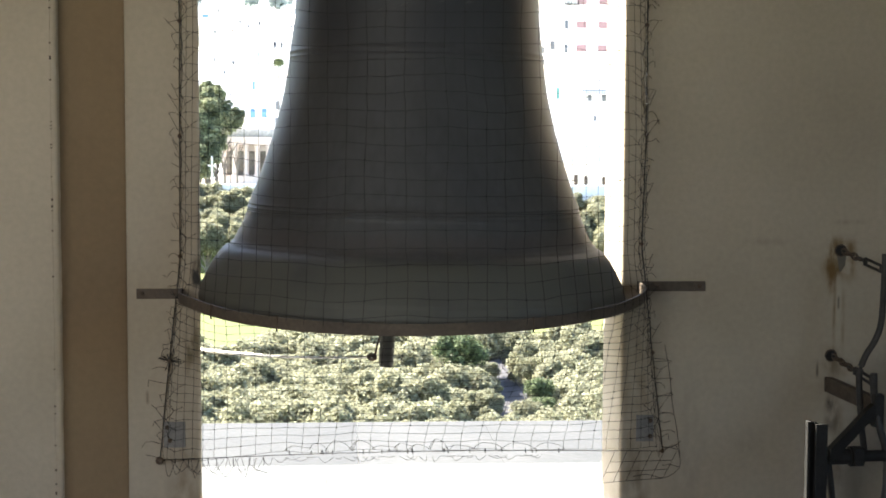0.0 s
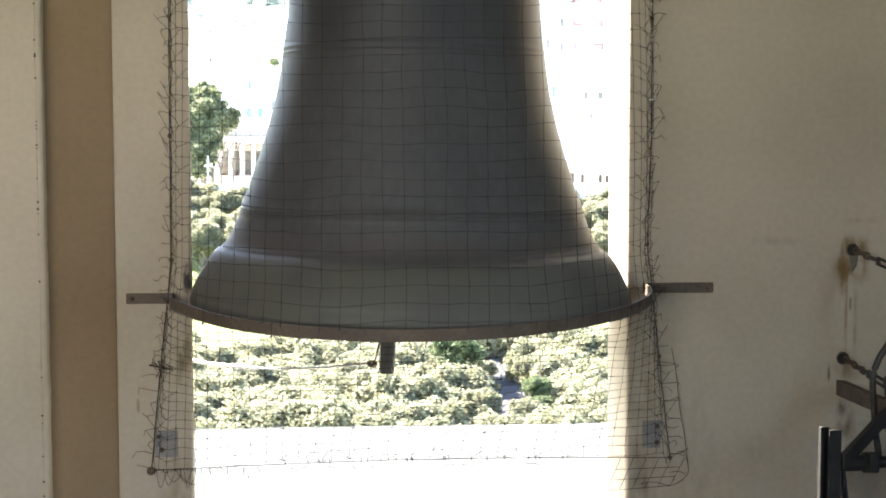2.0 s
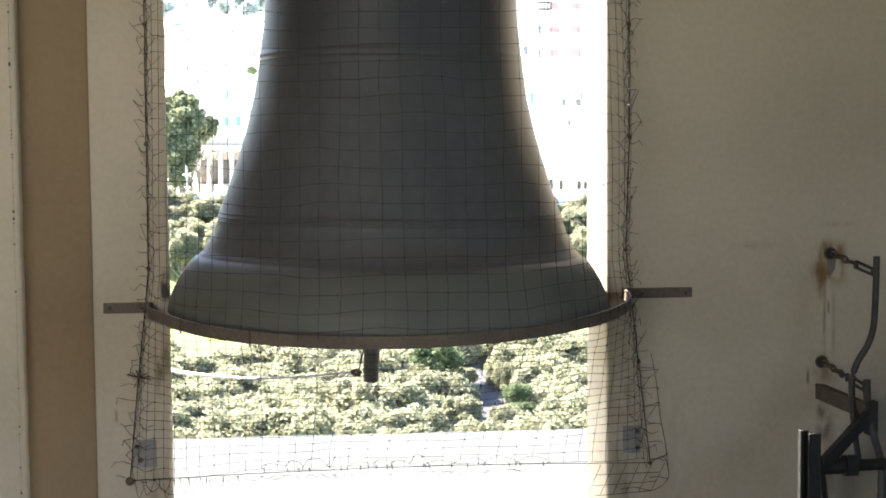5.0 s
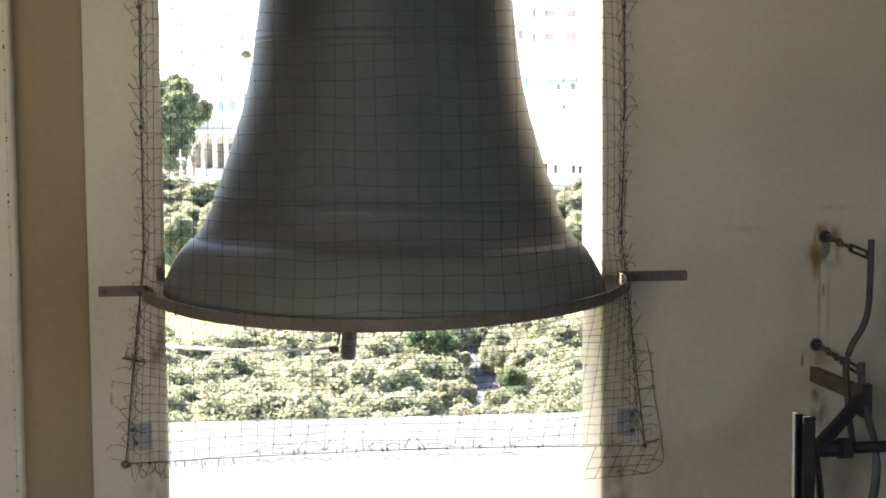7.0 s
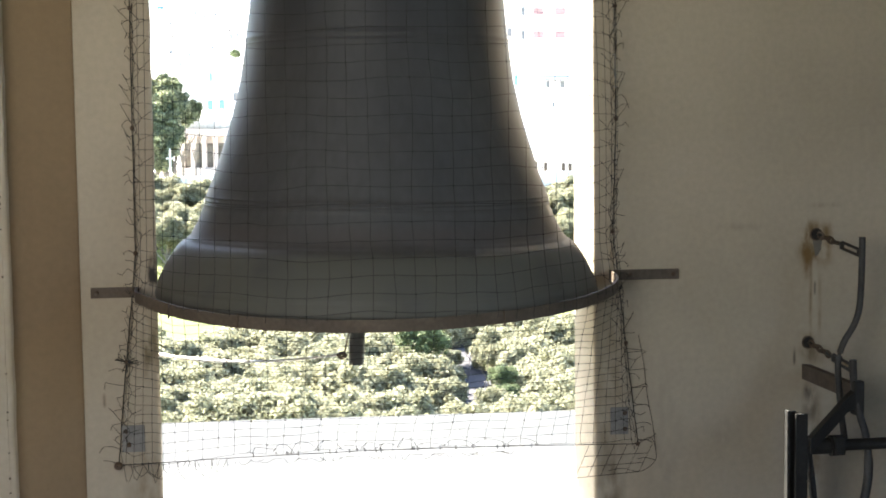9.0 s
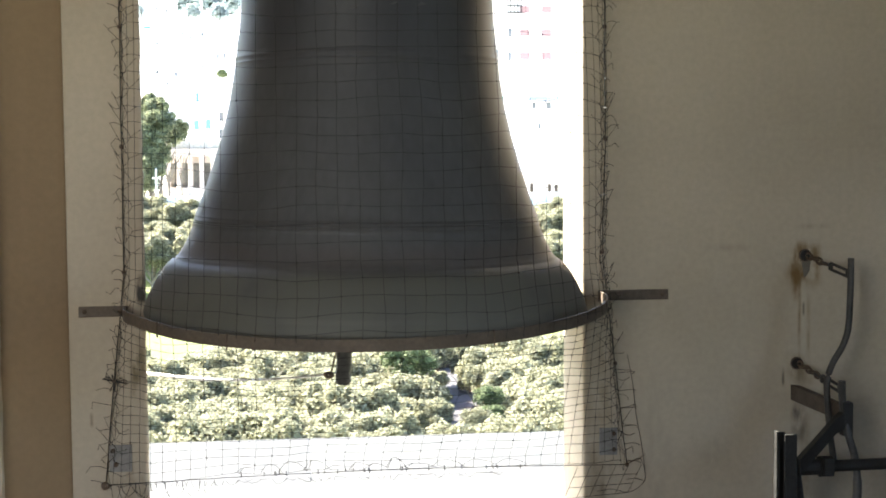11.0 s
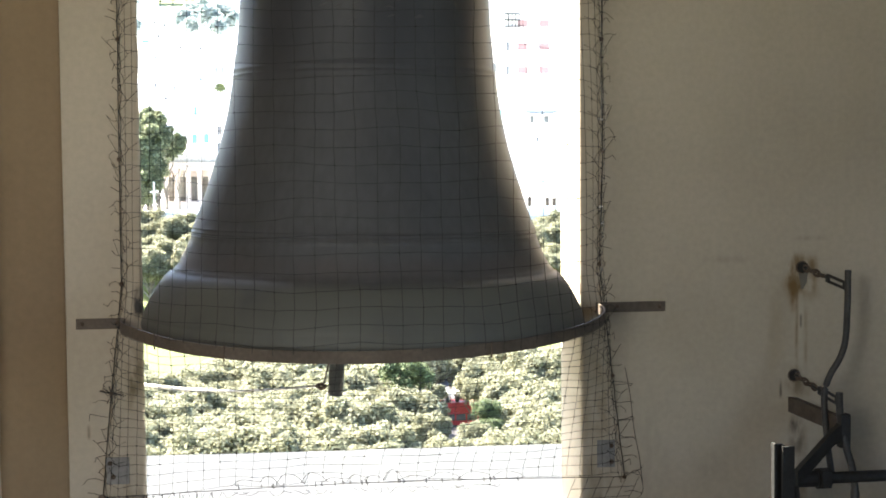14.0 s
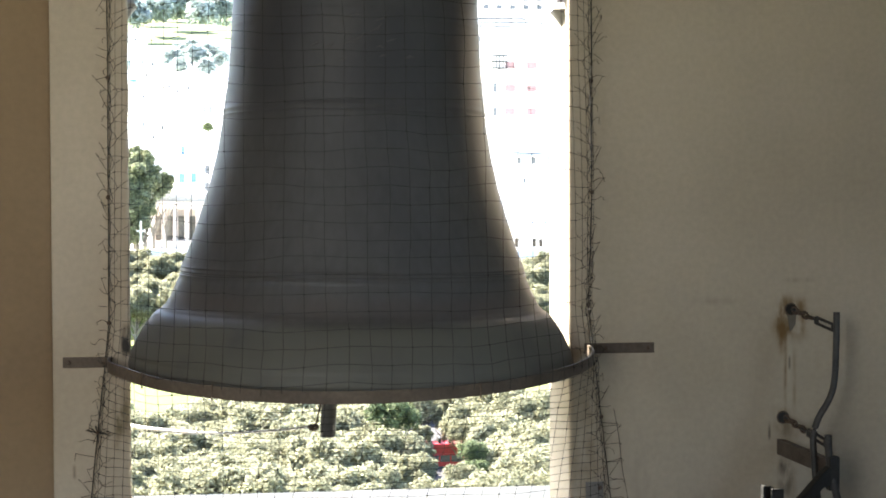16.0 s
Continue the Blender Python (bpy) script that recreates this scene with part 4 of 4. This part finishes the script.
# near wood, row behind row
for d, v, step in ((112, 776, 104), (117, 756, 100), (122, 738, 96), (127, 720, 94), (132, 704, 92), (138, 688, 88), (144, 672, 86), (150, 657, 82), (157, 642, 80), (164, 627, 76), (172, 612, 74), (180, 597, 70)):
    u = 235 + rnd.uniform(0, 30)
    while u < 1090:
        lean = (u - 640) * -0.012
        if d > 165 and u < 470 - (d - 165) * 4:
            u += step
            continue
        gap = abs(u - 836) < 14 + 3.5 * 2564 / d and v < 785
        if not gap:
            plant(rnd.choice(PARK), sight(u + rnd.uniform(-12, 12), v + lean + rnd.uniform(-14, 12), d + rnd.uniform(-4, 4)), rnd.uniform(0, 360), rnd.uniform(0.6, 1.0), "park trees")
        u += step * rnd.uniform(0.68, 0.98)
for u, v, d, s in ((842, 596, 193, 0.75), (806, 602, 190, 0.7), (880, 600, 191, 0.75), (858, 640, 178, 0.4)):
    plant(PARK[1], sight(u, v, d), u, s, "park trees")
plant(PARK[2], sight(806, 770, 115), 70, 0.72, "park trees", "low green tree beside the park road")
plant(PARK[3], sight(872, 774, 114), 20, 0.74, "park trees", "low green tree beside the park road")
plant(PARK[0], sight(790, 702, 124), 15, 0.42, "park trees", "low green tree beside the park road")
plant(PARK[2], sight(866, 712, 121), 50, 0.36, "park trees", "low green tree beside the park road")
plant(PARK[3], sight(804, 672, 138), 110, 0.34, "park trees", "low green tree beside the park road")
plant(PARK[0], sight(796, 640, 152), 200, 0.36, "park trees", "low green tree beside the park road")
plant(PARK[2], sight(838, 618, 180), 260, 0.30, "park trees", "bright young tree beside the park road")
plant(PARK[1], sight(872, 632, 152), 300, 0.40, "park trees", "green tree beside the park road")
# two dark crowns that stand in for the shaded side of a bigger tree
plant(BROAD_DARK, sight(890, 668, 128), 80, 0.34, "park trees")
plant(BROAD_DARK, sight(892, 702, 123), 140, 0.32, "park trees")
plant(BROAD_DARK, sight(748, 606, 141), 40, 0.62, "park trees", "dark green park tree, two of them standing in for a shaded crown side")
# second wood up the slope
for d, v, step in ((219, 418, 52), (226, 398, 50), (233, 378, 48), (240, 358, 46), (245, 344, 44)):
    u = 238 + rnd.uniform(0, 20)
    while u < 1095:
        plant(rnd.choice(PARK), sight(u + rnd.uniform(-8, 8), v + rnd.uniform(-8, 8), d), rnd.uniform(0, 360), rnd.uniform(0.55, 0.85), "park trees on the slope", "green tree on the park slope")
        u += step * rnd.uniform(0.75, 1.2) * (1.6 if 420 < u < 930 else 1)
# tall dark tree by the portico
for u, v, d, s in ((292, 168, 262, 0.84), (274, 196, 259, 0.9), (322, 202, 263, 0.72), (344, 198, 264, 0.5), (288, 226, 258, 0.85), (276, 256, 256, 0.8), (296, 262, 256, 0.62), (306, 240, 259, 0.55), (308, 186, 261, 0.74), (292, 205, 260, 0.8), (288, 290, 255, 0.55)):
    plant(DARK[1 if u > 290 else 0], sight(u, v, d), u * 3, s, "tall trees beside the portico", "tall broad green tree beside a pale portico")
for model in PARK + DARK + [BROAD_DARK]:
    for ob in (*model.children, model):
        bpy.data.objects.remove(ob)

# road through the gap in the wood
road_rows = []
for p in [(6.0, 60), (8.0, 100), (11.0, 130), (15.5, 150), (20.0, 176), (23.0, 205)]:
    road_rows.append([(p[0] + o, p[1], ground_height(p[1]) + 0.65) for o in (-4, -1.5, 1.5, 4)])
tagged(part("road", loft(road_rows), ASPHALT, smooth=True), "grey asphalt road between the park trees", "road", kind="structure")


# ---- buildings ----
def window_mesh(w, h):
    bm = bmesh.new()
    box(bm, -w / 2, w / 2, -0.06, 0.06, -h / 2, h / 2)
    box(bm, -w / 2 - 0.12, w / 2 + 0.12, -0.22, 0.05, -h / 2 - 0.18, -h / 2 - 0.02)
    me = bpy.data.meshes.new("window")
    bm.to_mesh(me)
    bm.free()
    return me


def house(u0, u1, v0, d, deep=14, wall=WHITEWALL, windows=(), label="pale town house on the hillside", roof=0.6, flat=False, grid=None):
    """A building whose front faces the belfry, from bearing u0 to u1 and with its eaves at v0."""
    a, b = sight(u0, v0, d), sight(u1, v0, d)
    top = (a.z + b.z) / 2
    foot = ground_height(d) - 4
    w = b.x - a.x
    ob = empty("house", pose((a.x + b.x) / 2, d, foot), label, "building", "town houses")
    h = top - foot
    part("wall", boxed(-w / 2, w / 2, 0, deep, 0, h), wall, ob)
    bm = bmesh.new()
    box(bm, -w / 2 - 0.4, w / 2 + 0.4, -0.4, deep + 0.4, h, h + 0.35)
    if not flat:
        rows = [[(-w / 2 - 0.3, -0.3, h + 0.35), (w / 2 + 0.3, -0.3, h + 0.35)], [(-w / 2 + 1.0, deep / 2, h + 0.35 + roof * 2), (w / 2 - 1.0, deep / 2, h + 0.35 + roof * 2)], [(-w / 2 - 0.3, deep + 0.3, h + 0.35), (w / 2 + 0.3, deep + 0.3, h + 0.35)]]
        vs = [[bm.verts.new(p) for p in r] for r in rows]
        for r, s in zip(vs, vs[1:]):
            bm.faces.new((r[0], r[1], s[1], s[0]))
        bm.faces.new((vs[0][0], vs[1][0], vs[2][0])), bm.faces.new((vs[0][1], vs[1][1], vs[2][1]))
    part("roof", bm, ROOFTILE, ob)
    todo = list(windows)
    if grid:
        nx, gap, size, mat = grid
        k = max(1, int((h - 6) / gap))
        todo += [("g", (i + 0.5) / nx * w - w / 2, h - 2.2 - r * gap, size[0], size[1], mat) for i in range(nx) for r in range(min(k, 5))]
    made = {}
    for spec in todo:
        if spec[0] == "g":
            _, x, z, ww, hh, mat = spec
        else:
            u, v, wu, hv, mat = spec
            p = sight(u, v, d)
            x, z, ww, hh = p.x - ob.location.x, p.z - foot, wu * d / 2564, hv * d / 2564
        key = (round(ww, 2), round(hh, 2), mat.name)
        if key not in made:
            me = window_mesh(ww, hh)
            me.materials.append(mat)
            made[key] = me
        wo = new("window", made[key])
        wo.parent, wo.location = ob, (x, -0.05, z)
    return ob


plaza_rows = [[(x, y, ground_height(y) + 0.9) for x in (-160, -60, -20, 20, 60, 110, 220)] for y in (249.5, 255, 262, 275, 290, 300, 350, 400, 500, 600, 690, 800, 960)]
tagged(part("pavement", loft(plaza_rows), WHITEWALL, smooth=True), "pale paved terraces and streets of the hillside town", "pavement", kind="structure")
R, B, G, T = SHUTTER_RED, SHUTTER_BLUE, SHUTTER_GREY, SHUTTER_TEAL
# portico with columns, beside the dark trees
portico = empty("portico", pose(*sight(372, 312, 268)), "pale rosy portico with a row of columns", "building")
pw = 9.0
part("wall", boxed(-pw / 2 - 1, pw / 2 + 6, 1.6, 9, -6, 8.0), PINK, portico)
part("cornice", boxed(-pw / 2 - 1.5, pw / 2 + 6.5, -0.6, 9.3, 7.2, 8.6, bevel=0.1), PINK, portico)
part("roof", boxed(-pw / 2 - 1.0, pw / 2 + 6.0, 0.2, 8.8, 8.6, 10.2, bevel=0.5), ROOFTILE, portico)
part("plinth", boxed(-pw / 2 - 1.5, pw / 2 + 6.5, -0.6, 1.6, -6, 1.4), PINK, portico)
for i in range(7):
    col = lathe([(0.5, 1.4), (0.5, 1.7), (0.38, 1.9), (0.34, 6.4), (0.5, 6.7), (0.55, 7.2)], 12)
    bmesh.ops.translate(col, vec=(-pw / 2 - 0.6 + i * 2.05, 0.1, 0), verts=col.verts)
    part("column", col, PINK, portico, smooth=True)
for i in range(6):
    part("doorway", boxed(-pw / 2 + i * 2.05 - 0.1, -pw / 2 + i * 2.05 + 0.95, 1.5, 1.7, 1.6, 6.0), BARK, portico)
# white retaining wall and cross
p = sight(300, 318, 248)
tagged(part("terrace_wall", boxed(p.x - 40, p.x + 140, p.y, p.y + 0.8, p.z - 14.0, p.z + 0.4, bevel=0.05), WHITEWALL), "long low white terrace wall above the park", "wall")
cross = empty("cross", pose(*sight(302, 313, 249)), "tall white memorial cross on the terrace", "cross")
part("upright", boxed(-0.14, 0.14, -0.14, 0.14, -0.5, 4.7, bevel=0.03), WHITEWALL, cross)
part("arm", boxed(-0.68, 0.68, -0.12, 0.12, 2.95, 3.2, bevel=0.03), WHITEWALL, cross)

house(355, 470, 120, 330, wall=WHITEWALL, windows=[(370, 185, 9, 15, B), (391, 184, 9, 15, B), (371, 135, 5, 14, B), (415, 170, 8, 14, G), (415, 200, 8, 14, G)], label="white town house with blue shutters")
house(262, 350, 75, 420, wall=WHITEWALL, windows=[(334, 95, 4, 6, G), (300, 90, 4, 6, G), (318, 112, 4, 6, G)])
house(395, 520, 40, 480, wall=WHITEWALL, windows=[(408, 62, 4, 10, G), (420, 62, 4, 10, G)])
house(240, 330, 20, 560, wall=CREAM, windows=[(282, 12, 12, 4, B), (300, 40, 4, 5, G)])
house(330, 420, 4, 640, wall=WHITEWALL, windows=[(345, 22, 4, 5, G), (360, 30, 4, 5, G), (380, 24, 4, 5, G)])
house(500, 640, 60, 400, wall=CREAM, grid=(5, 3.4, (1.1, 1.7), G))
house(640, 780, 30, 430, wall=WHITEWALL, grid=(5, 3.4, (1.1, 1.7), G))
house(780, 900, 50, 410, wall=CREAM, grid=(5, 3.4, (1.1, 1.7), G))
house(870, 1070, 110, 300, wall=WHITEWALL, flat=True, windows=[(918, 140, 5, 18, T), (975, 146, 7, 13, G), (1001, 146, 9, 13, G), (985, 184, 5, 8, G), (1030, 146, 7, 13, G)], label="white town house with a long balcony")
house(936, 1085, 268, 254, deep=9, wall=CREAM, flat=True, windows=[(954, 304, 7, 36, DOOR_BROWN), (972, 306, 6, 36, DOOR_BROWN), (1004, 308, 6, 38, DOOR_BROWN), (1016, 309, 6, 38, DOOR_BROWN), (1044, 310, 6, 38, DOOR_BROWN)], label="low cream building with tall brown doorways on the terrace")
house(925, 1075, -75, 380, wall=WHITEWALL, flat=True, windows=[(957, 17, 18, 11, R), (996, 17, 18, 11, R), (957, 59, 18, 11, R), (996, 59, 18, 11, R), (1035, 17, 18, 11, R), (1035, 59, 18, 11, R), (930, 17, 6, 14, G), (930, 60, 6, 14, G), (957, -25, 18, 11, R), (996, -25, 18, 11, R)], label="white apartment block with faded red shutters")
house(880, 960, -33, 450, wall=CREAM, flat=True, windows=[(917, 17, 8, 14, G), (917, -10, 8, 10, G), (905, 55, 8, 14, G)])
house(860, 1010, -118, 620, wall=WHITEWALL, flat=True, windows=[(930, -108, 100, 2.2, G), (945, -101, 90, 2.2, G), (925, -94, 70, 2.2, G), (900, -70, 3, 10, G), (925, -64, 14, 2, G), (960, -72, 6, 4, G)], label="broad white block with long balconies")
house(850, 1090, -165, 800, wall=CREAM, flat=True, grid=(10, 4.5, (3.0, 2.0), G), label="hazy bluish block high on the hill")
house(236, 300, -78, 700, wall=WHITEWALL, windows=[(252, -66, 9, 2.5, G), (268, -66, 9, 2.5, G), (252, -58, 9, 2.5, G), (268, -58, 9, 2.5, G), (284, -62, 5, 3, G)])
house(285, 330, -40, 600, wall=CREAM, windows=[(298, -22, 4, 5, G), (316, -18, 4, 5, G), (305, 2, 3, 6, G)])
house(405, 560, -60, 760, wall=WHITEWALL, windows=[(420, -44, 4, 6, G), (436, -44, 4, 6, G), (428, -20, 4, 6, G)])
house(560, 720, -110, 700, wall=CREAM, grid=(6, 4, (1.4, 2.0), G))
house(720, 870, -120, 720, wall=WHITEWALL, grid=(6, 4, (1.4, 2.0), G))
# iron roof-top railing and balcony rail
p = sight(936, -18, 379.5)
rail = empty("roof_railing", pose(p.x, 379.5, p.z), "dark iron railing along a house front", "railing")
for i in range(6):
    part("post", boxed(i * 0.95 - 2.6, i * 0.95 - 2.42, 0, 0.15, -0.2, 3.4), BLACK_IRON, rail)
for z in (0.0, 1.7, 3.3):
    part("rail", boxed(-2.7, 2.5, -0.02, 0.45, z, z + 0.28), BLACK_IRON, rail)
p = sight(992, 137, 298.6)
balcony = empty("balcony", pose(p.x, 299, p.z), "grey balcony rail along a white house", "balcony")
part("slab", boxed(-3.6, 3.6, -0.5, 1.0, -0.55, -0.35), ROOFTILE, balcony)
part("rail", boxed(-3.6, 3.6, -0.5, -0.4, 0.25, 0.4), SHUTTER_GREY, balcony)
for i in range(13):
    part("baluster", boxed(-3.5 + i * 0.58, -3.42 + i * 0.58, -0.48, -0.42, -0.35, 0.25), SHUTTER_GREY, balcony)


def bush(u, v, d, r, material, label, count=900):
    rr = random.Random(int(u * 7 + v))
    lumps = [(0, 0, 0, r * 0.7)] + [(rr.uniform(-0.5, 0.5) * r, rr.uniform(-0.5, 0.5) * r, rr.uniform(-0.4, 0.4) * r, r * rr.uniform(0.3, 0.5)) for _ in range(7)]
    vv, ff = leaf_crown(rr, lumps, count, r * 0.11)
    p = sight(u, v, d)
    ob = empty("bush", pose(*p), label, "bush", "hill greenery")
    me = bpy.data.meshes.new("foliage")
    me.from_pydata([tuple(q) for q in vv], [], ff)
    me.materials.append(material)
    c = new("foliage", me)
    c.parent = ob
    t = tube(bmesh.new(), [(0, 0, -max(1.0, p.z - ground_height(d)) - 0.3), (0, 0, 0)], 0.08, 6)
    part("stem", t, BARK, ob)


bush(416, 97, 326, 1.8, LEAF_DARK, "small round dark shrub on a terrace")
# hillside trees, paled by the haze painted into their leaves
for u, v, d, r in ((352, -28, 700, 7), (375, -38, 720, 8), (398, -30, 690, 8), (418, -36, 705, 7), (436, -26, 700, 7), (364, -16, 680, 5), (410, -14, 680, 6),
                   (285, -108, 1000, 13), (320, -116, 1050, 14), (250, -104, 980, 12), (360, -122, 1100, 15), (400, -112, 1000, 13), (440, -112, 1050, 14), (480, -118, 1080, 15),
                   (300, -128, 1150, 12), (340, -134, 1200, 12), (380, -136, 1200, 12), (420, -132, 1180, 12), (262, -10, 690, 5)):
    bush(u, v, d, r, LEAF_HAZED, "far hillside trees with distance haze in the leaf colour", 2200)

# ---- red sightseeing bus on the road ----
bus = empty("bus", pose(50, 165, ground_height(165) + 0.7), "red open-top sightseeing bus on the park road", "bus")
part("lower_body", boxed(-4.8, 4.8, -1.25, 1.25, 0.35, 2.2, bevel=0.12), REDPAINT, bus)
part("upper_body", boxed(-4.8, 4.8, -1.25, 1.25, 2.2, 3.4, bevel=0.10), REDPAINT, bus)
part("canopy", boxed(-4.7, -0.5, -1.2, 1.2, 4.4, 4.55, bevel=0.05), WHITEWALL, bus, "white canopy")
for x in (-4.5, -2.6, -0.7):
    for y in (-1.1, 1.1):
        part("canopy_post", boxed(x - 0.05, x + 0.05, y - 0.05, y + 0.05, 3.3, 4.45), IRON, bus)
for i in range(7):
    part("seat", boxed(-4.2 + i * 1.2, -3.9 + i * 1.2, -0.95, 0.95, 3.3, 4.05, bevel=0.05), IRON, bus)
    part("window", boxed(-4.5 + i * 1.3, -3.4 + i * 1.3, -1.27, -1.2, 1.3, 2.05), SHUTTER_GREY, bus)
for x in (-3.2, 3.2):
    for y in (-1.1, 1.1):
        tyre = tube(bmesh.new(), [(x, y - 0.15, 0.48), (x, y + 0.15, 0.48)], 0.48, 18)
        wheel = part("wheel", tyre, TYRE, bus)
        part("rim", tube(bmesh.new(), [(x, y - 0.17, 0.48), (x, y + 0.17, 0.48)], 0.27, 14), ZINC, wheel, "grey steel rim")


# ---- what moves ----
def motions():
    # seconds, and the foot's place across and away from the belfry
    tips = ((0, 0.692, 0.05), (0.5, 0.649, 0.19), (1, 0.652, 0.21), (1.5, 0.659, 0.11), (2, 0.698, 0.03), (2.5, 0.719, 0.0), (3, 0.696, 0.03), (3.5, 0.666, 0.10), (4, 0.670, 0.11), (4.6, 0.700, 0.04), (5.2, 0.712, 0.0),
            (5.8, 0.690, 0.04), (6.5, 0.664, 0.09), (7, 0.663, 0.14), (7.5, 0.669, 0.07), (8, 0.695, 0.01), (8.5, 0.711, 0.01), (9, 0.704, 0.02), (9.6, 0.672, 0.09), (10.2, 0.664, 0.12), (10.8, 0.690, 0.04),
            (11.5, 0.707, 0.0), (12, 0.705, 0.0), (12.5, 0.672, 0.06), (13, 0.661, 0.13), (13.5, 0.665, 0.10), (14, 0.685, 0.04), (14.5, 0.705, -0.02), (15, 0.700, 0.01), (15.5, 0.699, 0.01), (16, 0.697, 0.02))
    slack = ((0, 4), (0.5, 0), (1, 0), (1.5, 4), (2, 15), (2.5, 15), (3, 7), (3.5, 2), (4, 4), (4.6, 13), (5.2, 16), (5.8, 12), (6.5, 4), (7, 3), (7.5, 6), (8, 15), (8.5, 18), (9, 15), (9.6, 5), (10.2, 3), (10.8, 10),
             (11.5, 16), (12, 15), (12.5, 6), (13, 4), (13.5, 4), (14, 12), (14.5, 14), (15, 15), (15.5, 13), (16, 15))
    swing, follow = [], [[] for _ in rope_parts]
    for (t, x, y), (_, low) in zip(tips, slack):
        hang = Vector((x - AXIS[0], y * 0.6, -1.2)).normalized()
        m = pose(AXIS[0], 0, 2.2) @ Vector((0, 0, -1)).rotation_difference(hang).to_matrix().to_4x4()
        swing.append((t, m))
        line = rope_line(m @ Vector((-0.05, 0, -1.192)) - Vector(rope_foot), low * 0.0016)
        for rows, p, q in zip(follow, line, line[1:]):
            rows.append((t, Matrix.Translation((p + q) / 2) @ Vector((0, 1, 0)).rotation_difference(q - p).to_matrix().to_4x4()))
    walk(clapper, swing)
    for piece, rows in zip(rope_parts, follow):
        walk(piece, rows)
    z, x = ground_height(165) + 0.3, sight(838, 660, 165).x
    walk(bus, [(0, pose(x + 30.8, 165, z)), (8, pose(x + 14.4, 165, z)), (16, pose(x - 2.0, 165, z))])


motions()
